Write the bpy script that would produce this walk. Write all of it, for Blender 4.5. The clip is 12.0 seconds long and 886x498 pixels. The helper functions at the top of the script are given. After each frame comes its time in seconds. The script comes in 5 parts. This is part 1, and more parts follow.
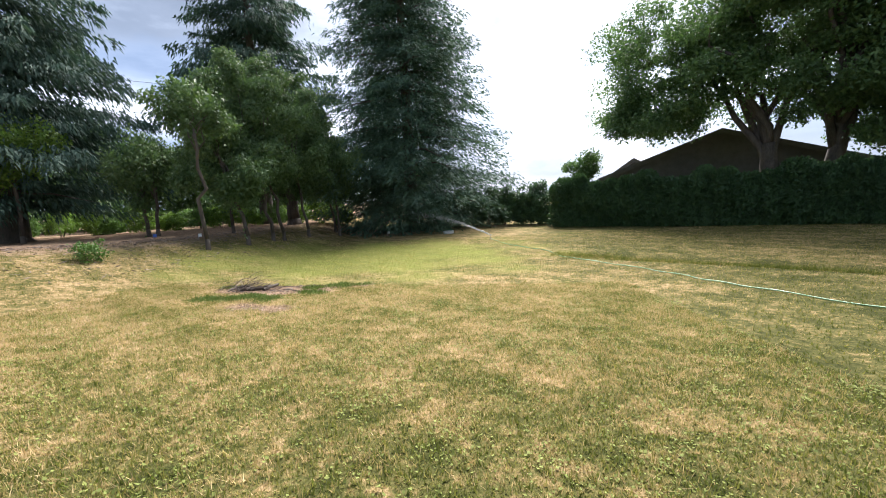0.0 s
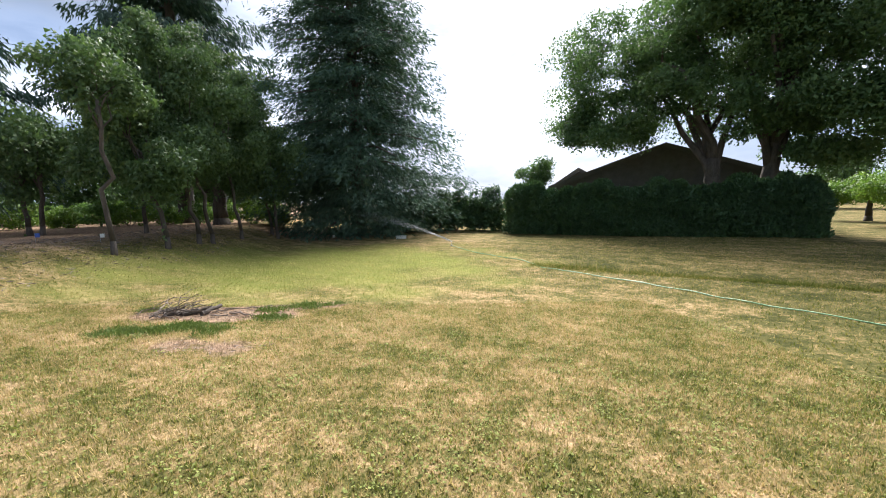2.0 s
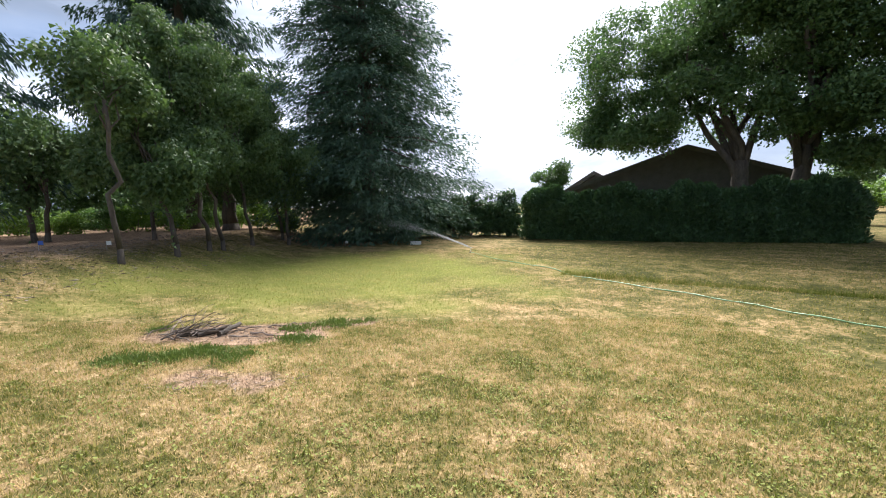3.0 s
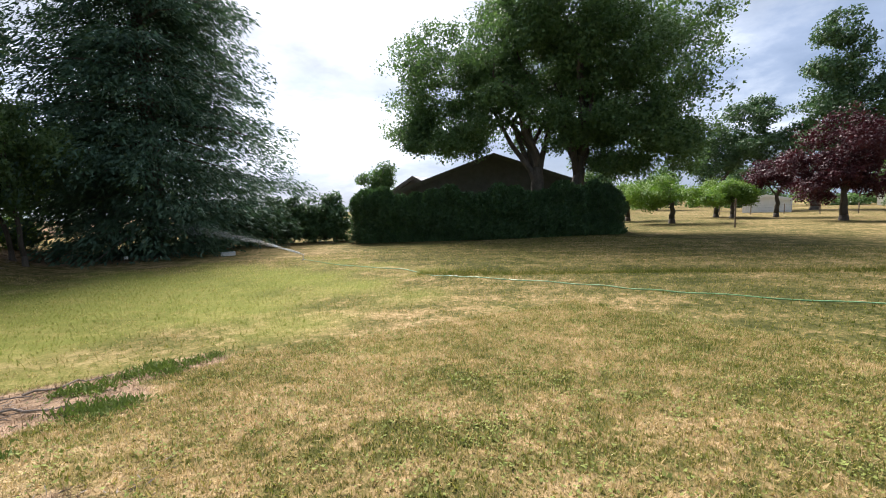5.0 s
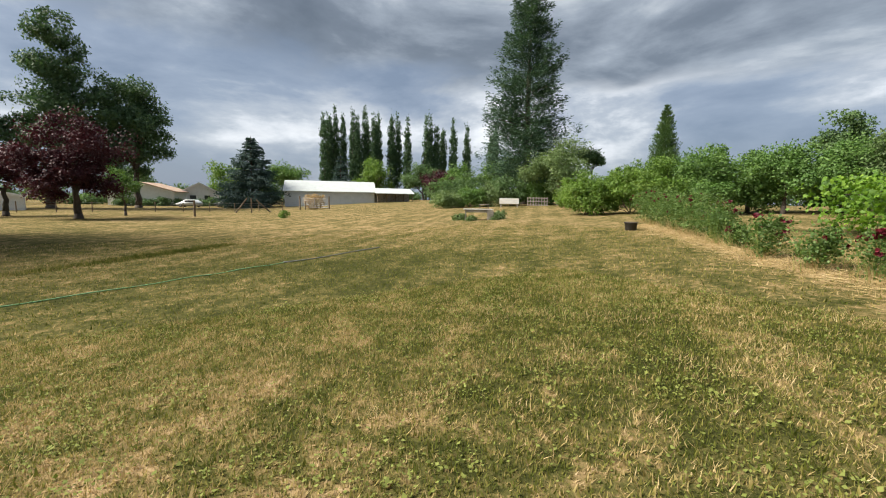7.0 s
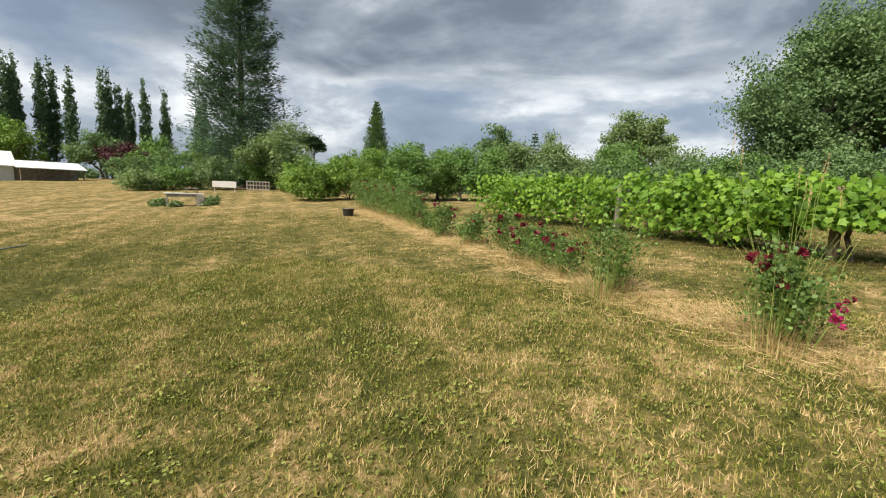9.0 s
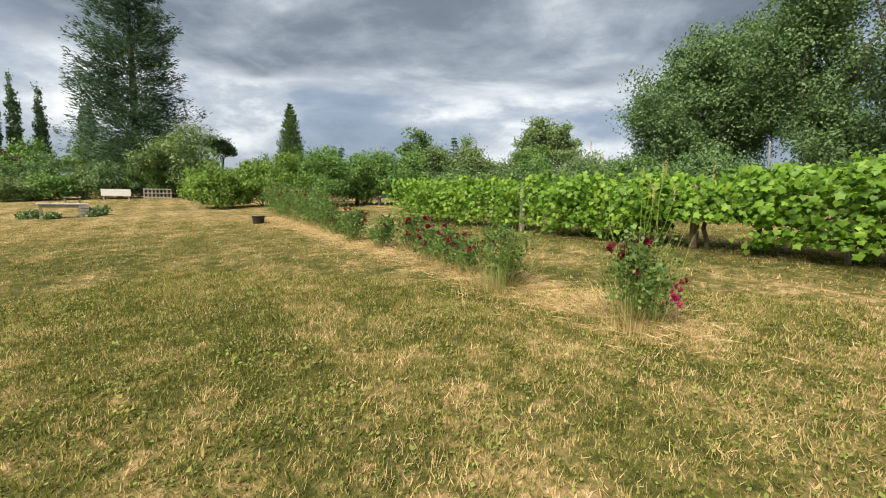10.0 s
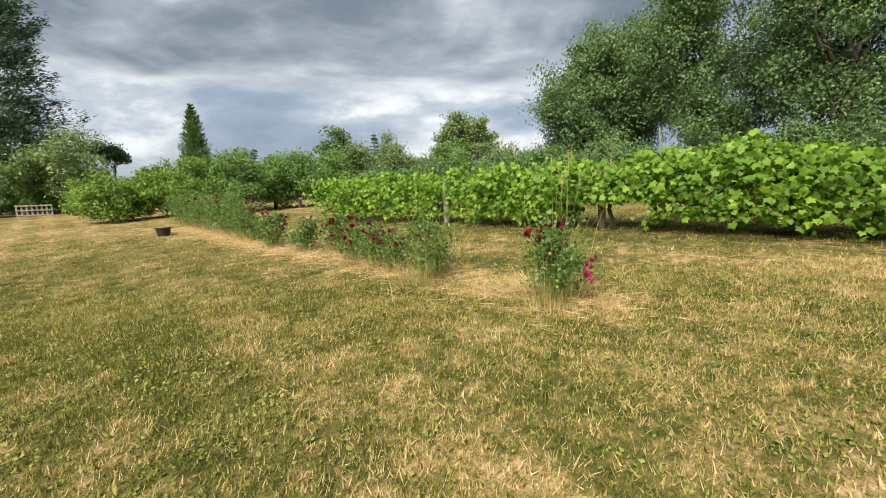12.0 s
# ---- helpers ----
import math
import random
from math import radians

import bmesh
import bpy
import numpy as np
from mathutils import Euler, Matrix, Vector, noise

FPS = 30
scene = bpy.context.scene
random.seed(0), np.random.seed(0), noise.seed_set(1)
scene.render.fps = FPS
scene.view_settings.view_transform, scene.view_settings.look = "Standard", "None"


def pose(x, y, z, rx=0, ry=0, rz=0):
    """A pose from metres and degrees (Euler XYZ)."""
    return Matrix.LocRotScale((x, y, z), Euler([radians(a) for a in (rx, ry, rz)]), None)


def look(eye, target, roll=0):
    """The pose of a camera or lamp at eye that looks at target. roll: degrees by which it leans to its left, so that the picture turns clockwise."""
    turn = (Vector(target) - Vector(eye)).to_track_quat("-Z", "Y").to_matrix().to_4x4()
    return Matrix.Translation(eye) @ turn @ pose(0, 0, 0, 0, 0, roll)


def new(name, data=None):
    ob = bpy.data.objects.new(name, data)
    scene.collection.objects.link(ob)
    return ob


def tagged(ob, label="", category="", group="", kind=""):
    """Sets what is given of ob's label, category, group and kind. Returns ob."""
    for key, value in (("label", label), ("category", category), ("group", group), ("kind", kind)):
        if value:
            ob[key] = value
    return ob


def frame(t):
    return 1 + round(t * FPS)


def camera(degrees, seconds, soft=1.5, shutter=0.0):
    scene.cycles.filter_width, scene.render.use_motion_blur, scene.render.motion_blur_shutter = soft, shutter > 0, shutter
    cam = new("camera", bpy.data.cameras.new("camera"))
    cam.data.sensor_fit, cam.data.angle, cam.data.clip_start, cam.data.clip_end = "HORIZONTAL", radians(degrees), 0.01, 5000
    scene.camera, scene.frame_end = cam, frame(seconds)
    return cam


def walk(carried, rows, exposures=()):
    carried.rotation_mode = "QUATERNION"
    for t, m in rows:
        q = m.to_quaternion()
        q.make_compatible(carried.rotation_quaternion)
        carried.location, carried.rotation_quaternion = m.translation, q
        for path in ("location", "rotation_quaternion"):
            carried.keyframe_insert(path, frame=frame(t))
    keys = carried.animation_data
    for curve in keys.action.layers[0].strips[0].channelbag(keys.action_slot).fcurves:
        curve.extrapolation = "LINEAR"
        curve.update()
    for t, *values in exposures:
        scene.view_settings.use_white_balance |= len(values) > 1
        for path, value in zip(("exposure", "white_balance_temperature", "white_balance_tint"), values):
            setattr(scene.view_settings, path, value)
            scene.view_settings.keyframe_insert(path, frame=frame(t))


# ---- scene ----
cam = camera(93.4, 12.0, 1.0)
PATH = [
    (0, 0.073, 0.101, 1.659, 83.12, 3.03, 3.8),
    (0.5, -0.364, 0.567, 1.634, 82.27, 3.26, 0.87),
    (1, -0.825, 0.972, 1.645, 81.44, 2.34, -1.11),
    (1.5, -1.179, 1.434, 1.625, 81.9, 1.36, -3.87),
    (2, -1.426, 2.076, 1.646, 83.33, 1.06, -5.48),
    (2.5, -1.771, 2.552, 1.656, 83.74, 1.17, -5.26),
    (2.7, -1.871, 2.74, 1.691, 83.81, 1.2, -4.86),
    (4.3, -2.909, 4.652, 1.357, 84.85, 1.53, -10.48),
    (4.5, -2.9, 4.773, 1.337, 85.0, 1.58, -13.99),
    (5, -2.942, 4.86, 1.332, 84.37, 1.87, -30.66),
    (5.5, -2.962, 4.844, 1.331, 84.03, 1.71, -51.63),
    (6, -2.964, 4.713, 1.344, 83.84, 0.79, -76.36),
    (6.5, -2.957, 4.58, 1.331, 83.52, -0.36, -99.24),
    (7, -2.987, 4.503, 1.323, 83.34, -0.94, -115.0),
    (7.5, -3.017, 4.394, 1.341, 83.14, -1.22, -128.13),
    (7.7, -3.008, 4.353, 1.358, 83.08, -1.39, -133.01),
    (9.3, -3.58, 4.595, 1.442, 82.51, -2.19, -154.35),
    (9.5, -3.691, 4.542, 1.432, 82.78, -1.91, -156.71),
    (10, -3.815, 4.51, 1.437, 83.12, -1.23, -161.19),
    (10.5, -3.843, 4.541, 1.447, 83.36, -0.15, -165.25),
    (11, -3.857, 4.548, 1.435, 83.29, 0.99, -168.41),
    (11.5, -3.863, 4.55, 1.433, 82.92, 1.67, -170.19),
    (12, -3.867, 4.534, 1.428, 82.51, 2.12, -171.35),
]
EXPOSURES = [(0.0, 1.62, 5950, 15), (2.5, 1.55, 5950, 15), (4.5, 1.45, 5950, 15), (5.5, 1.06, 6250, 13), (6.5, 0.86, 6450, 11), (9.5, 0.95, 6700, 10), (12.0, 1.06, 6800, 10)]
walk(cam, [(t, pose(x, y, z, rx, ry, rz)) for t, x, y, z, rx, ry, rz in PATH], EXPOSURES)

# ---- world, sun ----
SUN_AZ, SUN_EL = radians(16.0), radians(46.0)
SUN_DIR = Vector((math.sin(SUN_AZ) * math.cos(SUN_EL), math.cos(SUN_AZ) * math.cos(SUN_EL), math.sin(SUN_EL)))


def node(tree, kind, *links, **values):
    """A node; links: (input, socket or value)."""
    n = tree.nodes.new(kind)
    for key, value in values.items():
        setattr(n, key, value)
    for key, value in links:
        if isinstance(value, bpy.types.NodeSocket):
            tree.links.new(value, n.inputs[key])
        else:
            n.inputs[key].default_value = value
    return n


def maths(tree, op, a, b=0.0, clamp=False):
    return node(tree, "ShaderNodeMath", (0, a), (1, b), operation=op, use_clamp=clamp).outputs[0]


def ramp(tree, fac, stops):
    n = node(tree, "ShaderNodeValToRGB", ("Fac", fac))
    while len(n.color_ramp.elements) < len(stops):
        n.color_ramp.elements.new(0.5)
    for e, (at, col) in zip(n.color_ramp.elements, stops):
        e.position, e.color = at, (*col, 1) if len(col) == 3 else col
    return n.outputs["Color"]


def mix(tree, fac, a, b, how="MIX"):
    n = node(tree, "ShaderNodeMix", data_type="RGBA", blend_type=how, clamp_factor=True)
    for i, v in ((0, fac), (6, a), (7, b)):
        if isinstance(v, bpy.types.NodeSocket):
            tree.links.new(v, n.inputs[i])
        else:
            n.inputs[i].default_value = v if i == 0 else (*v, 1)
    return n.outputs[2]


def noise_tex(tree, vec, scale, detail=4.0, rough=0.55, dist=0.0):
    return node(tree, "ShaderNodeTexNoise", ("Vector", vec), ("Scale", scale), ("Detail", detail), ("Roughness", rough), ("Distortion", dist)).outputs["Fac"]


world = bpy.data.worlds.new("overcast_sky")
scene.world = world
world.use_nodes = True
wt = world.node_tree
wt.nodes.clear()
sky = node(wt, "ShaderNodeTexSky", sky_type="NISHITA", sun_disc=False, sun_elevation=SUN_EL, sun_rotation=SUN_AZ, dust_density=2.0)
gen = node(wt, "ShaderNodeTexCoord").outputs["Generated"]
xyz = node(wt, "ShaderNodeSeparateXYZ", (0, gen))
high = maths(wt, "ADD", maths(wt, "MAXIMUM", xyz.outputs[2], 0.0), 0.13)
flat = node(wt, "ShaderNodeCombineXYZ", (0, maths(wt, "DIVIDE", xyz.outputs[0], high)), (1, maths(wt, "DIVIDE", xyz.outputs[1], high)), (2, 0.37)).outputs[0]
tall = node(wt, "ShaderNodeMapping", ("Vector", gen), ("Location", (3.1, 0.4, 1.7)), ("Scale", (1.0, 1.0, 2.6))).outputs[0]
big = noise_tex(wt, flat, 0.42, 6.0, 0.5, 0.3)
billow = noise_tex(wt, tall, 2.6, 10.0, 0.58, 0.2)
streak = noise_tex(wt, flat, 1.1, 7.0, 0.55, 0.4)
cover = maths(wt, "ADD", maths(wt, "MULTIPLY", big, 0.4), maths(wt, "MULTIPLY", billow, 0.6))
broken = ramp(wt, cover, [(0.40, (0.125, 0.162, 0.22)), (0.475, (0.178, 0.218, 0.278)), (0.53, (0.29, 0.322, 0.362)), (0.595, (0.57, 0.59, 0.61))])
roof = ramp(wt, maths(wt, "ADD", maths(wt, "MULTIPLY", streak, 0.55), maths(wt, "MULTIPLY", billow, 0.45)), [(0.38, (0.068, 0.084, 0.102)), (0.50, (0.110, 0.131, 0.157)), (0.58, (0.20, 0.23, 0.264)), (0.68, (0.41, 0.44, 0.46))])
# a dark deck of cloud overhead ends in a ragged edge; broken bright cloud under it
edge = maths(wt, "ADD", xyz.outputs[2], maths(wt, "ADD", maths(wt, "MULTIPLY", big, 0.50), maths(wt, "MULTIPLY", billow, 0.22)))
deck = node(wt, "ShaderNodeMapRange", ("Value", edge), ("From Min", 0.60), ("From Max", 0.69), interpolation_type="SMOOTHSTEP").outputs[0]
# sky overhead, out of view, brightened to keep up the ambient light
thin = node(wt, "ShaderNodeMapRange", ("Value", xyz.outputs[2]), ("From Min", 0.55), ("From Max", 0.95), ("To Max", 0.75), interpolation_type="SMOOTHSTEP").outputs[0]
haze = node(wt, "ShaderNodeMapRange", ("Value", xyz.outputs[2]), ("From Min", 0.03), ("From Max", 0.17), ("To Min", 0.65), ("To Max", 0.0), interpolation_type="SMOOTHSTEP").outputs[0]
low = mix(wt, haze, broken, (0.165, 0.20, 0.25))
cloud = mix(wt, thin, mix(wt, deck, low, roof), (0.30, 0.325, 0.365))
veil = mix(wt, 0.9, node(wt, "ShaderNodeVectorMath", (0, sky.outputs[0]), ("Scale", 0.1), operation="SCALE").outputs[0], cloud)
facing = maths(wt, "MAXIMUM", node(wt, "ShaderNodeVectorMath", (0, gen), (1, SUN_DIR), operation="DOT_PRODUCT").outputs["Value"], 0.0)
glow = maths(wt, "ADD", maths(wt, "MULTIPLY", maths(wt, "POWER", facing, 8.0), 0.8), maths(wt, "MULTIPLY", maths(wt, "POWER", facing, 50.0), 2.4))
glow = maths(wt, "MULTIPLY", glow, maths(wt, "MAXIMUM", maths(wt, "ADD", maths(wt, "MULTIPLY", cover, 5.0), -1.75), 0.12))
lit = mix(wt, 1.0, veil, node(wt, "ShaderNodeCombineXYZ", (0, glow), (1, glow), (2, glow)).outputs[0], "ADD")
back = node(wt, "ShaderNodeBackground", ("Color", lit), ("Strength", 1.0))
wt.links.new(back.outputs[0], node(wt, "ShaderNodeOutputWorld").inputs[0])

sun = new("sun", bpy.data.lights.new("sun", "SUN"))
sun.data.energy, sun.data.angle, sun.data.color = 4.6, radians(30), (1.0, 0.92, 0.79)
sun.matrix_world = look(SUN_DIR * 50, (0, 0, 0))

# ---- materials ----


def material(name):
    m = bpy.data.materials.new(name)
    m.use_nodes = True
    t = m.node_tree
    t.nodes.clear()
    return m, t, node(t, "ShaderNodeOutputMaterial")


def plain(name, a, b, rough=0.7, scale=6.0, metal=0.0, bump=0.15, bump_scale=40.0, stretch=(1, 1, 1)):
    """Paint, wood, bark, stone: two tones at two scales, with a fine relief."""
    m, t, out = material(name)
    co = node(t, "ShaderNodeMapping", ("Vector", node(t, "ShaderNodeTexCoord").outputs["Object"]), ("Scale", stretch)).outputs[0]
    n1, n2 = noise_tex(t, co, scale, 6.0, 0.6), noise_tex(t, co, scale * 7, 4.0, 0.6)
    f = maths(t, "ADD", maths(t, "MULTIPLY", n1, 0.6), maths(t, "MULTIPLY", n2, 0.4))
    col = ramp(t, f, [(0.36, a), (0.64, b)])
    h = noise_tex(t, co, bump_scale, 5.0, 0.65)
    bp = node(t, "ShaderNodeBump", ("Strength", bump), ("Distance", 0.02), ("Height", h))
    p = node(t, "ShaderNodeBsdfPrincipled", ("Base Color", col), ("Roughness", rough), ("Metallic", metal), ("Normal", bp.outputs[0]))
    t.links.new(p.outputs[0], out.inputs[0])
    return m


def leafy(name, a, b, c, through_share=0.35, rough=0.55, patch=0.5, tint=(1.5, 1.65, 0.9)):
    """Leaves: tone changes leaf by leaf and over the crown; light comes through."""
    m, t, out = material(name)
    isl = node(t, "ShaderNodeNewGeometry").outputs["Random Per Island"]
    co = node(t, "ShaderNodeTexCoord").outputs["Object"]
    n = noise_tex(t, co, patch, 3.0, 0.6)
    f = maths(t, "ADD", maths(t, "MULTIPLY", isl, 0.34), maths(t, "MULTIPLY", n, 0.75))
    col = ramp(t, f, [(0.2, a), (0.55, b), (0.9, c)])
    p = node(t, "ShaderNodeBsdfPrincipled", ("Base Color", col), ("Roughness", rough), ("Specular IOR Level", 0.3))
    tr = node(t, "ShaderNodeBsdfTranslucent", ("Color", mix(t, 1.0, col, tint, "MULTIPLY")))
    s = node(t, "ShaderNodeMixShader", (0, through_share), (1, p.outputs[0]), (2, tr.outputs[0]))
    t.links.new(s.outputs[0], out.inputs[0])
    return m


def lawn_material(name, blades):
    m, t, out = material(name)
    co = node(t, "ShaderNodeTexCoord").outputs["Object"]
    n0 = noise_tex(t, co, 0.30, 3.0, 0.5)
    n1 = noise_tex(t, co, 1.25, 3.0, 0.55, 1.0)
    n2 = noise_tex(t, co, 3.6, 4.0, 0.6, 0.8)
    n3 = noise_tex(t, co, 34.0, 4.0, 0.7)
    n4 = noise_tex(t, co, 12.0, 3.0, 0.6, 0.4)
    dry = 0.45
    for n, k in ((n0, 0.4), (n1, 0.72), (n2, 0.9), (n4, 0.95), (n3, 0.35 if blades else 0.7)):
        dry = maths(t, "ADD", dry, maths(t, "MULTIPLY", maths(t, "SUBTRACT", n, 0.5), k))
    att = lambda k: node(t, "ShaderNodeAttribute", attribute_name=k).outputs["Fac"]
    dry = maths(t, "ADD", dry, maths(t, "MULTIPLY", att("dry"), 0.34))
    # mower passes along the rose row
    across = node(t, "ShaderNodeVectorMath", (0, co), (1, (0.616, 0.787, 0.0)), operation="DOT_PRODUCT").outputs["Value"]
    bands = maths(t, "SINE", maths(t, "ADD", maths(t, "MULTIPLY", across, 4.4), maths(t, "MULTIPLY", n0, 5.0)))
    dry = maths(t, "ADD", dry, maths(t, "MULTIPLY", bands, 0.045))
    if blades:
        isl = node(t, "ShaderNodeNewGeometry").outputs["Random Per Island"]
        dry = maths(t, "ADD", dry, maths(t, "MULTIPLY", maths(t, "SUBTRACT", isl, 0.5), 0.56))
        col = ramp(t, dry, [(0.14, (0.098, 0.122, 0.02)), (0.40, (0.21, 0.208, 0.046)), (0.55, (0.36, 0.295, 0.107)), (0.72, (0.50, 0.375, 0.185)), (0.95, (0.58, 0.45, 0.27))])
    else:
        # same tones as the blades, darkened for the shade down between them
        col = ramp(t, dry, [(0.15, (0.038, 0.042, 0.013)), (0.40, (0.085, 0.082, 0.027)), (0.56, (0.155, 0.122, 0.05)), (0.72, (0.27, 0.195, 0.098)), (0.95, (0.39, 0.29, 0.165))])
    # watered grass: greener, with the glow of backlight mixed into the colour
    col = mix(t, maths(t, "MULTIPLY", att("lush_backlit"), 0.62), col, mix(t, n2, (0.24, 0.31, 0.06), (0.40, 0.42, 0.12)) if blades else (0.19, 0.21, 0.046))
    soil = maths(t, "MULTIPLY", att("soil"), maths(t, "ADD", maths(t, "MULTIPLY", n2, 1.6), 0.1), clamp=True)
    earth = ramp(t, maths(t, "ADD", maths(t, "MULTIPLY", n2, 0.6), maths(t, "MULTIPLY", n3, 0.4)), [(0.38, (0.115, 0.075, 0.048)), (0.62, (0.36, 0.255, 0.17))])
    col = mix(t, ramp(t, soil, [(0.3, (0, 0, 0)), (0.6, (1, 1, 1))]), col, earth)
    if blades:
        p = node(t, "ShaderNodeBsdfPrincipled", ("Base Color", col), ("Roughness", 0.7), ("Specular IOR Level", 0.12))
        tr = node(t, "ShaderNodeBsdfTranslucent", ("Color", col))
        s = node(t, "ShaderNodeMixShader", (0, 0.42), (1, p.outputs[0]), (2, tr.outputs[0]))
    else:
        h = maths(t, "ADD", maths(t, "MULTIPLY", n3, 0.7), n2)
        bp = node(t, "ShaderNodeBump", ("Strength", 0.7), ("Distance", 0.04), ("Height", h))
        s = node(t, "ShaderNodeBsdfPrincipled", ("Base Color", col), ("Roughness", 0.95), ("Specular IOR Level", 0.03), ("Normal", bp.outputs[0]))
    t.links.new(s.outputs[0], out.inputs[0])
    return m


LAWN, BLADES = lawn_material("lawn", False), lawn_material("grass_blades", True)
BARK = plain("bark", (0.04, 0.032, 0.026), (0.12, 0.098, 0.078), 0.9, 3.0, bump=0.8, bump_scale=14, stretch=(1, 1, 0.3))
PALE_BARK = plain("pale_bark", (0.12, 0.10, 0.08), (0.26, 0.225, 0.18), 0.85, 5.0, bump=0.5, bump_scale=20, stretch=(1, 1, 0.4))
NEEDLE = leafy("needles", (0.029, 0.060, 0.040), (0.061, 0.114, 0.074), (0.120, 0.185, 0.112), 0.12, 0.75)
CEDAR = leafy("cedar_needles", (0.025, 0.051, 0.038), (0.052, 0.094, 0.069), (0.094, 0.149, 0.105), 0.12, 0.75)
SPRUCE = leafy("blue_spruce_needles", (0.022, 0.048, 0.042), (0.042, 0.078, 0.068), (0.08, 0.125, 0.108), 0.12, 0.75)
LEAF = leafy("broad_leaves", (0.047, 0.103, 0.022), (0.093, 0.177, 0.041), (0.186, 0.289, 0.065), 0.2)
LIGHT_LEAF = leafy("light_leaves", (0.063, 0.126, 0.019), (0.116, 0.200, 0.032), (0.210, 0.294, 0.063), 0.26)
SILVER_LEAF = leafy("grey_green_leaves", (0.072, 0.114, 0.042), (0.12, 0.18, 0.066), (0.228, 0.3, 0.12), 0.22)
DARK_LEAF = leafy("dark_leaves", (0.045, 0.086, 0.034), (0.088, 0.154, 0.056), (0.155, 0.235, 0.088), 0.28, tint=(1.35, 1.45, 0.95))
PURPLE_LEAF = leafy("purple_leaves", (0.022, 0.005, 0.009), (0.050, 0.011, 0.016), (0.094, 0.025, 0.029), 0.15, tint=(1.4, 0.9, 1.0))
ASH_LEAF = leafy("ash_leaves", (0.045, 0.083, 0.033), (0.085, 0.144, 0.055), (0.169, 0.237, 0.095), 0.26, tint=(1.4, 1.5, 0.9))
CLOVER = leafy("clover_leaves", (0.10, 0.128, 0.026), (0.175, 0.20, 0.046), (0.25, 0.275, 0.08), 0.14, 0.85)
WEED_LEAF = leafy("weed_leaves", (0.065, 0.10, 0.024), (0.12, 0.165, 0.042), (0.21, 0.25, 0.078), 0.16, 0.8, 3.0)
HEDGE_LEAF = leafy("hedge_leaves", (0.03, 0.065, 0.03), (0.06, 0.115, 0.05), (0.112, 0.188, 0.075), 0.14)
VINE_LEAF = leafy("vine_leaves", (0.036, 0.092, 0.010), (0.105, 0.205, 0.019), (0.235, 0.355, 0.042), 0.3, 0.55, 1.6)
ROSE_LEAF = leafy("rose_leaves", (0.038, 0.078, 0.018), (0.082, 0.145, 0.034), (0.165, 0.24, 0.062), 0.25, patch=2.0)
PETAL_DARK = leafy("dark_red_petals", (0.06, 0.004, 0.010), (0.115, 0.008, 0.018), (0.22, 0.018, 0.04), 0.15, tint=(1.2, 1.1, 1.0))
PETAL_PINK = leafy("pink_petals", (0.28, 0.012, 0.085), (0.42, 0.025, 0.14), (0.55, 0.06, 0.22), 0.22, tint=(1.2, 1.1, 1.0))
STRAW = leafy("straw", (0.30, 0.22, 0.10), (0.48, 0.37, 0.18), (0.66, 0.54, 0.30), 0.25, tint=(1.2, 1.1, 1.0))
STEM = leafy("green_stems", (0.1, 0.15, 0.0375), (0.188, 0.25, 0.0625), (0.375, 0.375, 0.125), 0.2)
TWIG = plain("dead_twigs", (0.11, 0.085, 0.066), (0.30, 0.25, 0.21), 0.9, 8.0)
HOSE_GREEN = plain("green_hose", (0.14, 0.34, 0.14), (0.27, 0.48, 0.25), 0.4, 3.0, bump=0.05)
WHITE_METAL = plain("white_steel", (0.46, 0.50, 0.53), (0.58, 0.62, 0.65), 0.45, 1.2, bump=0.1, bump_scale=6)
WHITE_ROOF = plain("white_roof", (0.42, 0.46, 0.46), (0.52, 0.56, 0.555), 0.5, 1.0, bump=0.1)
GREY_WOOD = plain("weathered_wood", (0.20, 0.18, 0.155), (0.40, 0.37, 0.33), 0.85, 4.0, bump=0.4, stretch=(1, 1, 0.3))
POST_WOOD = plain("post_wood", (0.10, 0.075, 0.05), (0.22, 0.17, 0.12), 0.9, 5.0, bump=0.5, stretch=(1, 1, 0.3))
BROWN_WALL = plain("brown_siding", (0.075, 0.07, 0.064), (0.12, 0.11, 0.10), 0.8, 2.0)
BROWN_ROOF = plain("brown_shingles", (0.085, 0.078, 0.07), (0.14, 0.13, 0.118), 0.9, 3.0, bump=0.5, bump_scale=12)
TAN_ROOF = plain("tan_shingles", (0.34, 0.24, 0.17), (0.44, 0.32, 0.24), 0.9, 2.0, bump=0.4)
GREY_ROOF = plain("grey_shingles", (0.30, 0.31, 0.33), (0.42, 0.43, 0.45), 0.9, 2.0, bump=0.4)
WHITE_WALL = plain("white_siding", (0.66, 0.66, 0.64), (0.80, 0.80, 0.78), 0.7, 1.5)
BLUE_PLASTIC = plain("blue_plastic", (0.03, 0.08, 0.35), (0.06, 0.14, 0.5), 0.5, 6.0)
BLACK_PLASTIC = plain("black_plastic", (0.012, 0.012, 0.013), (0.035, 0.033, 0.032), 0.5, 6.0)
STEEL = plain("galvanised_steel", (0.30, 0.31, 0.32), (0.46, 0.47, 0.48), 0.45, 8.0, metal=0.8)
WINDOW = plain("window_glass", (0.03, 0.035, 0.04), (0.05, 0.055, 0.06), 0.08, 1.0, bump=0.0)

# ---- builders ----
RNG = np.random.default_rng(7)


